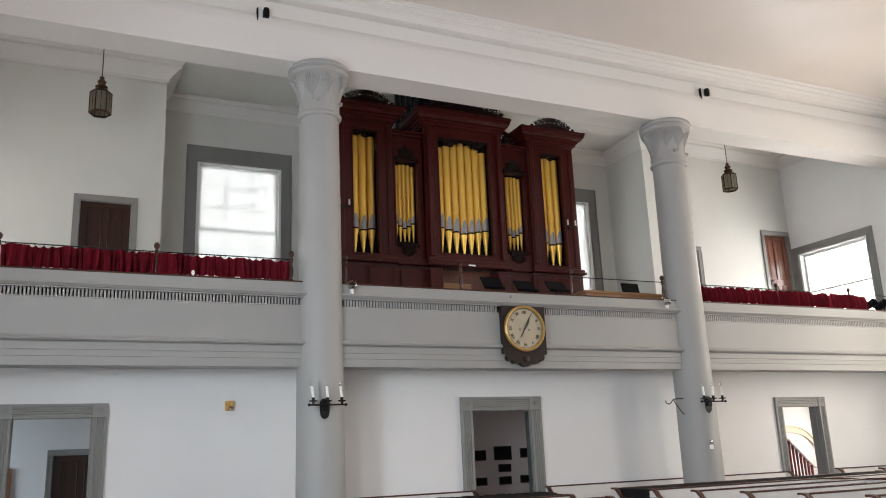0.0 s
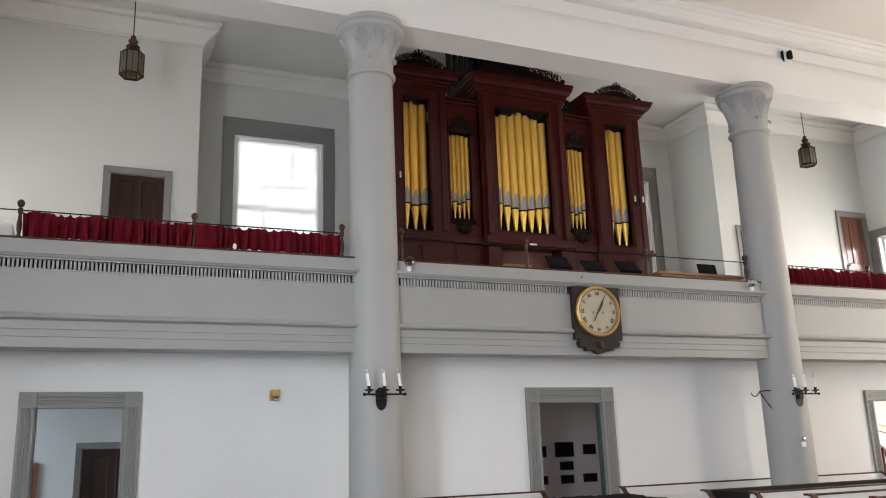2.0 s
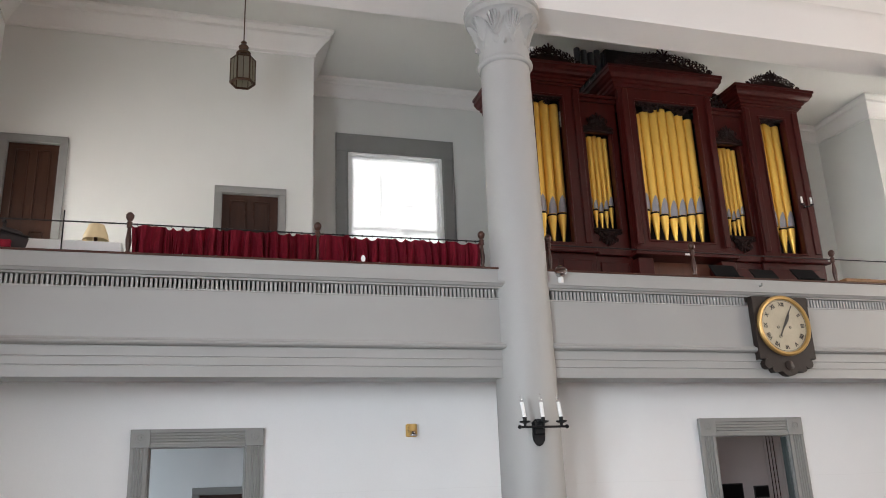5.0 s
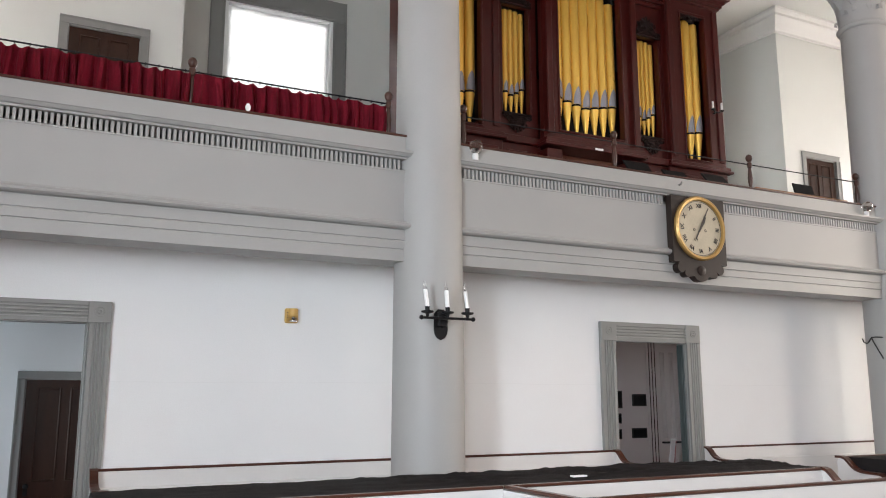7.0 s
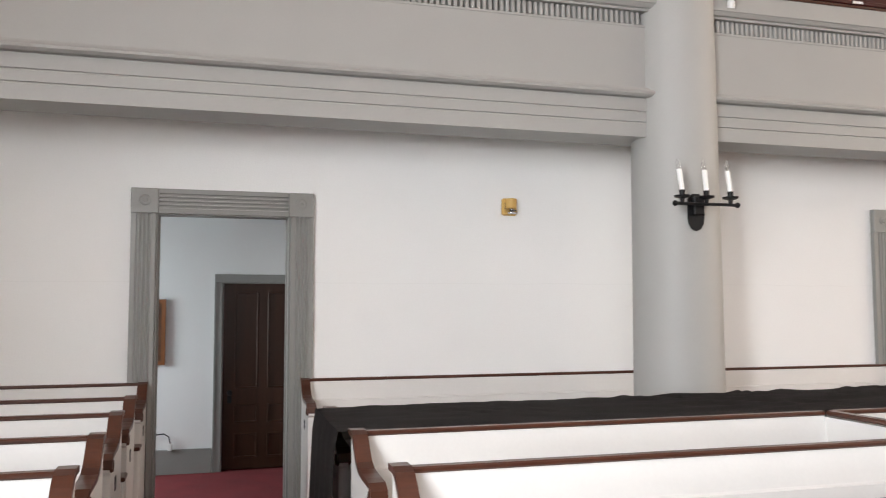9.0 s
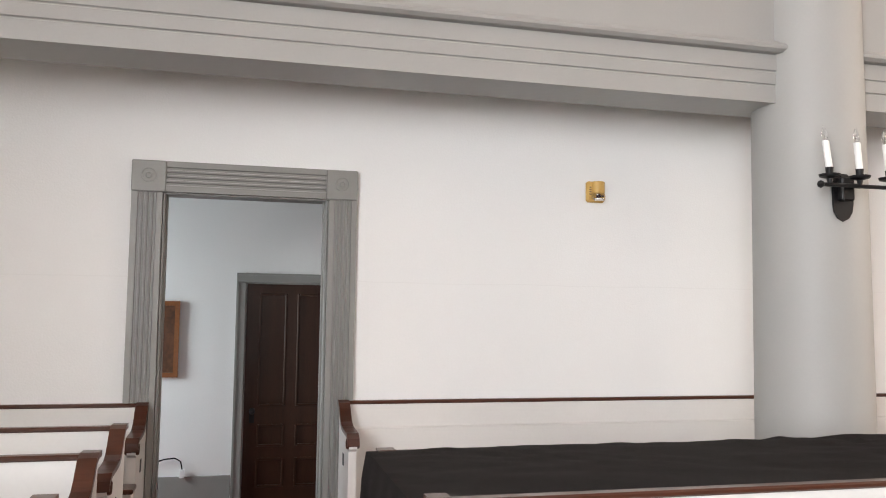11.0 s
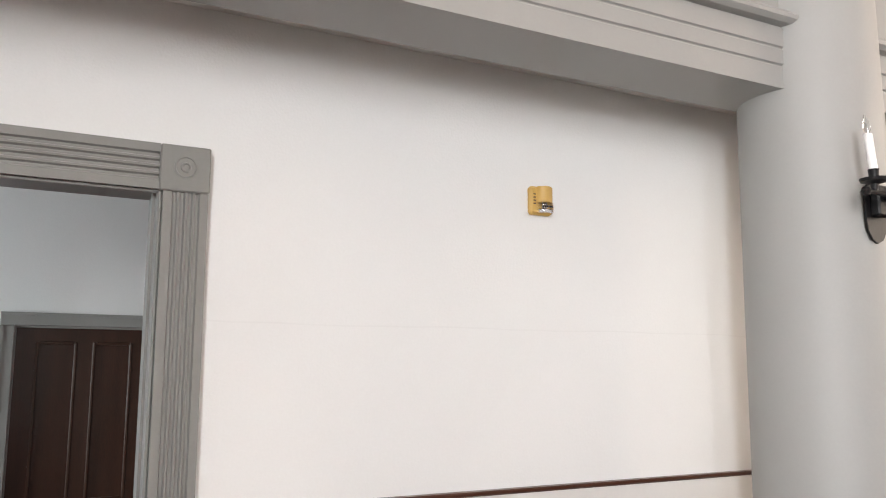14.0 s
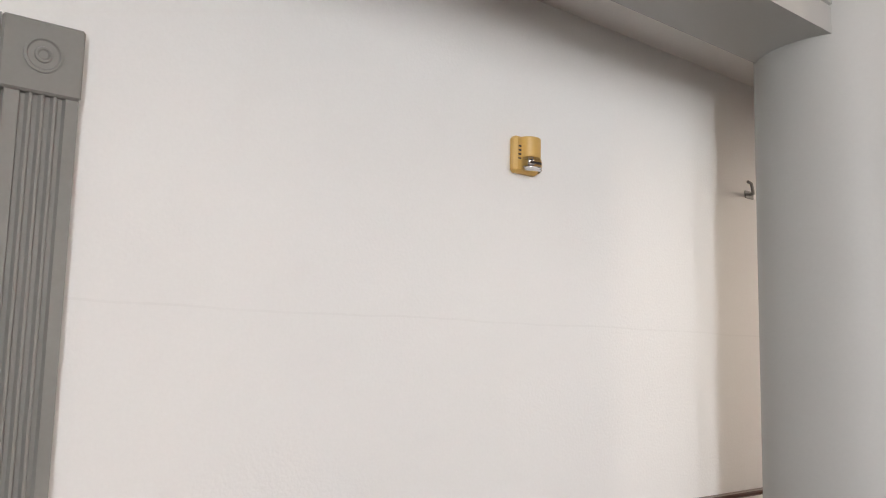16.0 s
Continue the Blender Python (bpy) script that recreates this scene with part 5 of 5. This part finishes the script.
# black cloth over the rear pews
for cx0, cx1, seed, hang, crumple in ((0.43, 6.26, 5, 0.012, 0.7), (7.6, 13.1, 8, 0.0, 0.25)):
    t = thing("black_cloth", ((cx0 + cx1) / 2, 10.0, PTOP), "black cloth cover draped over the rear pews", "cloth", "black pew covers")
    bm, rows = bmesh.new(), []
    nx = 240
    for i in range(nx + 1):
        x = cx0 + (cx1 - cx0) * i / nx
        row = []
        for j in range(25):
            f = j / 24
            y = 9.625 + f * 0.86 + 0.02 * noise.noise(Vector((x * 2, seed, 0)))
            wr = noise.noise(Vector((x * 1.3 + 2 * y, y * 1.5, seed)))
            z = PTOP - 0.012 + hang * f + crumple * (0.030 * min(1, f * 2) * (1 - abs(noise.noise(Vector((x * 2.6 + 2.2 * wr, y * 6.5 + wr, seed + 3))) * 2.6)) * (0.25 + 0.75 * min(1, max(0, x - cx0 - 1.6))) + 0.012 * noise.noise(Vector((x * 1.1, y * 2, seed))) + 0.016 * f * abs(noise.noise(Vector((x * 5, y * 9, seed)))) + 0.012 * abs(noise.noise(Vector((x * 2.3 + y * 4, y * 2, seed)))))
            if f > 0.97:
                z -= 0.16
            row.append(bm.verts.new((x, y, z)))
        rows.append(row)
    for a, b in zip(rows, rows[1:]):
        for j in range(24):
            bm.faces.new((a[j], b[j], b[j + 1], a[j + 1]))
    # end that hangs to the floor
    prev = rows[0]
    for k in range(1, 13):
        f = k / 12
        cur = []
        for j, v in enumerate(rows[0]):
            z = v.co.z * (1 - f) + (FLOOR + 0.02) * f
            y = v.co.y + 0.03 * math.sin(j * 1.9) * f - 0.10 * f
            cur.append(bm.verts.new((cx0 - 0.015 - 0.05 * f - 0.025 * math.sin(j * 1.3) * f, y, z)))
        for j in range(24):
            bm.faces.new((prev[j], prev[j + 1], cur[j + 1], cur[j]))
        prev = cur
    bmesh.ops.solidify(bm, geom=list(bm.faces), thickness=0.004)
    part("sheet", bm, CLOTH, t, smooth=True)
t = thing("paper_sheet", (3.71, 9.66, PTOP + 0.02), "small white paper on the black cloth", "paper")
part("sheet", B(3.65, 3.77, 9.64, 9.69, PTOP + 0.02, PTOP + 0.032, bevel=0.001), WHITEPAINT, t)

# ---- wall fittings ----
t = thing("alarm_strobe", (2.30, REAR, 2.43), "tan fire alarm with a clear strobe on the white wall", "fire alarm")
part("housing", B(2.225, 2.356, REAR - 0.042, REAR, 2.416, 2.560, bevel=0.012), TAN, t)
face = lathe(bmesh.new(), [(0.046, 2.478), (0.048, 2.482), (0.048, 2.554), (0.044, 2.558)], 2.306, REAR - 0.030, 24)
part("raised_face", face, TAN, t, smooth=True)
for k in range(4):
    part("sound_slot", B(2.240, 2.254, REAR - 0.0435, REAR - 0.040, 2.515 - 0.016 * k, 2.521 - 0.016 * k), NUMERAL, t, "dark sound slot")
dome = lathe(bmesh.new(), [(0.042, 2.422), (0.049, 2.430), (0.050, 2.455), (0.047, 2.472), (0.038, 2.477)], 2.306, REAR - 0.036, 24)
part("lens", dome, GLASS, t, "clear strobe lens", True)
part("reflector", lathe(bmesh.new(), [(0.022, 2.430), (0.040, 2.436), (0.040, 2.440), (0.016, 2.450), (0.014, 2.466), (0.034, 2.470)], 2.306, REAR - 0.034, 20), CHROME, t, smooth=True)
part("flash_tube", tube(bmesh.new(), [(2.280, REAR - 0.068, 2.455), (2.306, REAR - 0.074, 2.453), (2.332, REAR - 0.068, 2.455)], 0.005, 8), NUMERAL, t, "dark flash tube", True)
for x, z in ((2.53, 8.40), (11.33, 8.44)):
    t = thing("wall_speaker", (x, 11.56, z - 0.1), "small white and black loudspeaker on the beam", "speaker", "beam loudspeakers")
    part("plate", B(x - 0.10, x + 0.10, 11.515, 11.56, z - 0.14, z + 0.11, bevel=0.006), WHITEPAINT, t)
    # black strip along the plate's left edge
    part("side_bracket", B(x - 0.118, x - 0.101, 11.50, 11.56, z - 0.12, z + 0.10, bevel=0.003), BLACKPLASTIC, t, "black strip along the left side")
    face = [(x - 0.030, z - 0.055), (x + 0.062, z - 0.055), (x + 0.062, z + 0.055), (x + 0.050, z + 0.090), (x + 0.016, z + 0.105), (x - 0.018, z + 0.090), (x - 0.030, z + 0.055)]
    part("cabinet", prism(bmesh.new(), face, "y", 11.455, 11.514), BLACKPLASTIC, t, "black speaker cabinet")
for x, z in ((3.89, 4.09), (9.80, 4.08)):
    t = thing("globe_lamp", (x, 11.49, z), "small clear globe lamp on the gallery moulding", "lamp", "globe lamps")
    part("socket", lathe(bmesh.new(), [(0.03, z - 0.04), (0.032, z + 0.01), (0.026, z + 0.03)], x, 11.52, 14), WHITEPAINT, t, smooth=True)
    part("globe", lathe(bmesh.new(), [(0.022, z + 0.025), (0.05, z + 0.04), (0.072, z + 0.08), (0.072, z + 0.105), (0.052, z + 0.145), (0.004, z + 0.165)], x, 11.50, 20), GLASS, t, "shiny glass globe", True)
    part("reflector", lathe(bmesh.new(), [(0.012, z + 0.03), (0.045, z + 0.07), (0.04, z + 0.075), (0.01, z + 0.045)], x, 11.50, 16), CHROME, t, smooth=True)

t = thing("small_hook", (6.62, 11.56, 4.10), "tiny grey hook on the gallery moulding", "hook")
part("stem", tube(bmesh.new(), [(6.62, 11.575, 4.12), (6.62, 11.54, 4.12), (6.62, 11.53, 4.15)], 0.012, 8), TRIM, t)
# white disc added where light shows through a gap in the curtain
t = thing("curtain_light_gap", (1.60, 11.615, 4.26), "small white disc standing for a bright gap in the rail curtain", "card")
part("card", prism(bmesh.new(), [(1.60 + 0.024 * math.cos(radians(a)), 4.262 + (0.040 if a <= 180 else 0.034) * math.sin(radians(a))) for a in range(0, 360, 24)], "y", 11.588, 11.596), WHITEPAINT, t)
t = thing("floor_microphone", (-1.55, 12.5, 3.6), "thin black microphone stand in the gallery", "stand")
part("pole", tube(bmesh.new(), [(-1.55, 12.35, 3.62), (-1.55, 12.35, 4.90)], 0.008, 6), BLACKPLASTIC, t)
part("base", lathe(bmesh.new(), [(0.12, 3.6), (0.12, 3.615), (0.02, 3.63)], -1.55, 12.35, 16), BLACKPLASTIC, t)

# picture in the vestibule, socket and cable
t = thing("wooden_panel_picture", (-0.72, UPPER - 0.02, 1.05), "orange-brown framed picture on the vestibule wall", "picture")
part("frame", panelled(bmesh.new(), "x", UPPER - 0.065, UPPER - 0.02, -0.86, -0.575, 1.05, 1.73, [(-0.82, -0.615, 1.09, 1.69)]), PICTURE, t)
part("picture", B(-0.825, -0.61, UPPER - 0.045, UPPER - 0.025, 1.085, 1.695), ARTWORK, t)
t = thing("wall_socket", (-0.50, UPPER - 0.045, 0.18), "white plug with a black cable", "socket")
part("plug", B(-0.53, -0.485, UPPER - 0.085, UPPER - 0.045, 0.165, 0.24, bevel=0.005), WHITEPAINT, t)
part("cable", tube(bmesh.new(), [(-0.505, UPPER - 0.07, 0.24), (-0.52, UPPER - 0.07, 0.31), (-0.57, UPPER - 0.07, 0.34), (-0.66, UPPER - 0.06, 0.33), (-0.75, UPPER - 0.05, 0.30)], 0.006, 6), BLACKPLASTIC, t)

# ---- stair beyond the east doorway ----
stair = thing("staircase", (15.4, 13.9, FLOOR), "red carpeted staircase with red balusters and a white handrail", "staircase")
def rail_height(x):
    return 1.117 + 0.905 * (15.42 - x)


for k in range(9):
    xa, top = 15.45 - 0.2 * k, FLOOR + 0.18 * (k + 1)
    part("step", B(xa - 0.2, xa, 13.84, 14.85, FLOOR, top, bevel=0.006), CARPET, stair)
    for q in (0.05, 0.15):
        zt = rail_height(xa - q)
        part("baluster", lathe(bmesh.new(), [(0.030, top), (0.030, top + 0.10), (0.020, top + 0.14), (0.030, top + 0.40), (0.022, top + 0.60), (0.030, zt - 0.10), (0.030, zt)], xa - q, 13.88, 8), REDWOOD, stair, smooth=True)
part("handrail", tube(bmesh.new(), [(13.75, 13.88, rail_height(13.75)), (14.6, 13.88, rail_height(14.6)), (15.3, 13.88, rail_height(15.3)), (15.46, 13.88, 1.10), (15.56, 13.88, 1.085), (15.74, 13.88, 1.085)], 0.036), WHITEPAINT, stair, "white handrail")
part("newel_post", lathe(bmesh.new(), [(0.05, FLOOR), (0.05, 0.35), (0.03, 0.42), (0.045, 0.7), (0.03, 0.95), (0.045, 1.0), (0.045, 1.08)], 15.66, 13.88, 12), REDWOOD, stair, smooth=True)
WS = [(15.70, 2.06), (16.16, 2.017), (16.36, 1.985), (16.53, 1.93), (16.66, 1.845), (16.79, 1.731), (17.05, 1.525)]
for lo, hi, out in ((-0.165, -0.135, 0.07), (-0.135, -0.03, 0.04), (-0.03, 0.0, 0.08)):
    pts = [(x, z + hi) for x, z in WS] + [(x, z + lo) for x, z in reversed(WS)]
    part("wall_string", prism(bmesh.new(), pts, "y", UPPER - 0.02 - out, UPPER - 0.02), CREAM, stair, "curved cream stair string on the wall")

# ---- gallery clutter ----
def music_stand(x, y, lean=20):
    t = thing("music_stand", (x, y, 3.6), "black folding music stand by the organ", "music stand", "music stands")
    part("pole", tube(bmesh.new(), [(x, y, 3.62), (x, y, 4.5)], 0.011, 8), BLACKPLASTIC, t)
    bm = box(bmesh.new(), -0.20, 0.20, -0.012, 0.012, -0.14, 0.14, bevel=0.01)
    box(bm, -0.20, 0.20, -0.05, 0.0, -0.15, -0.135)
    bm.transform(Matrix.Translation((x, y, 4.55)) @ Matrix.Rotation(radians(-lean), 4, "X"))
    part("desk", bm, BLACKPLASTIC, t)
    for k in range(3):
        a = radians(120 * k + 20)
        part("leg", tube(bmesh.new(), [(x, y, 3.75), (x + 0.25 * math.cos(a), y + 0.25 * math.sin(a), 3.61)], 0.009, 6), BLACKPLASTIC, t)


music_stand(6.78, 12.45, 34)
music_stand(7.50, 12.55, 38)
music_stand(8.10, 12.45, 40)
music_stand(9.72, 12.4, 15)
t = thing("choir_bench", (9.2, 12.3, 3.6), "plain light wooden choir bench", "bench")
part("top", B(8.5, 10.3, 12.15, 12.5, 4.40, 4.45, bevel=0.008), OAK, t)
part("front", B(8.55, 10.25, 12.17, 12.20, 3.6, 4.40), OAK, t)
t = thing("white_ledge", (-2.0, 12.6, 3.6), "low white cupboard behind the gallery rail", "cupboard")
part("body", B(LX + 0.01, -0.95, 12.4, 12.9, 3.6, 4.58, bevel=0.01), WHITEPAINT, t)
t = thing("black_bag", (-2.02, 12.05, 4.222), "soft black bag with a red patch on the ledge", "bag")
bm = bmesh.new()
bmesh.ops.create_icosphere(bm, subdivisions=3, radius=1)
for v in bm.verts:
    k = 1 + 0.18 * noise.noise(v.co * 2.2)
    v.co = Vector((-1.98 + v.co.x * 0.19 * k, 11.88 + v.co.y * 0.07 * k, 4.37 + max(-0.95, v.co.z * k) * 0.145))
part("body", bm, CLOTH, t, smooth=True)
bm = B(-0.16, 0.16, -0.10, 0.10, -0.006, 0.006, bevel=0.003)
bm.transform(Matrix.Translation((-1.93, 11.88, 4.47)) @ Matrix.Rotation(radians(14), 4, "Y") @ Matrix.Rotation(radians(12), 4, "X"))
part("flap", bm, CLOTH, t, "stiff black flap")
part("patch", B(-2.03, -1.92, 11.79, 11.815, 4.29, 4.37, bevel=0.01), RED, t, "red patch")
t = thing("table_lamp", (-1.25, 12.65, 4.58), "small table lamp with a cream shade", "lamp")
part("shade", lathe(bmesh.new(), [(0.14, 4.66), (0.13, 4.72), (0.085, 4.84), (0.075, 4.845)], -1.25, 12.65, 20), SHADE, t, smooth=True)
part("stem", tube(bmesh.new(), [(-1.25, 12.65, 4.585), (-1.25, 12.65, 4.70)], 0.02), BRONZE, t)
for x in (15.5, 15.85):
    t = thing("stage_lamp", (x, 11.85, 4.222), "black stage lamp standing on the gallery cap", "lamp", "stage lamps")
    part("yoke", tube(bmesh.new(), [(x - 0.10, 11.85, 4.40), (x - 0.10, 11.85, 4.26), (x, 11.85, 4.235), (x + 0.10, 11.85, 4.26), (x + 0.10, 11.85, 4.40)], 0.012, 6), BLACKPLASTIC, t)
    bm = lathe(bmesh.new(), [(0.05, -0.14), (0.085, -0.10), (0.085, 0.10), (0.10, 0.13), (0.09, 0.13), (0.07, 0.06)], 0, 0, 16)
    bm.transform(Matrix.Translation((x, 11.85, 4.39)) @ Matrix.Rotation(radians(75), 4, "X"))
    part("can", bm, BLACKPLASTIC, t, smooth=True)

# ---- dentils, last ----
dm = bpy.data.meshes.new("dentil")
bm = B(-0.0130, 0.0130, -0.017, 0.20, -0.0485, 0.0495, bevel=0.002)
bm.to_mesh(dm)
bm.free()
dm.materials.append(FASCIA)
rest = bmesh.new()
x = LX + 0.03
while x < RX - 0.03:
    if all(abs(x - c) > 0.33 for c, _ in COLS) and abs(x - KX) > 0.43:
        if x < 10.0:
            d = new("dentil", dm)
            d.parent = front
            d.location = (x, 11.595, 3.915)
        else:
            box(rest, x - 0.0130, x + 0.0130, 11.578, 11.795, 3.8665, 3.9645)
    x += 0.0455
tagged(part("dentil_run", rest, FASCIA, front), kind="stuff")
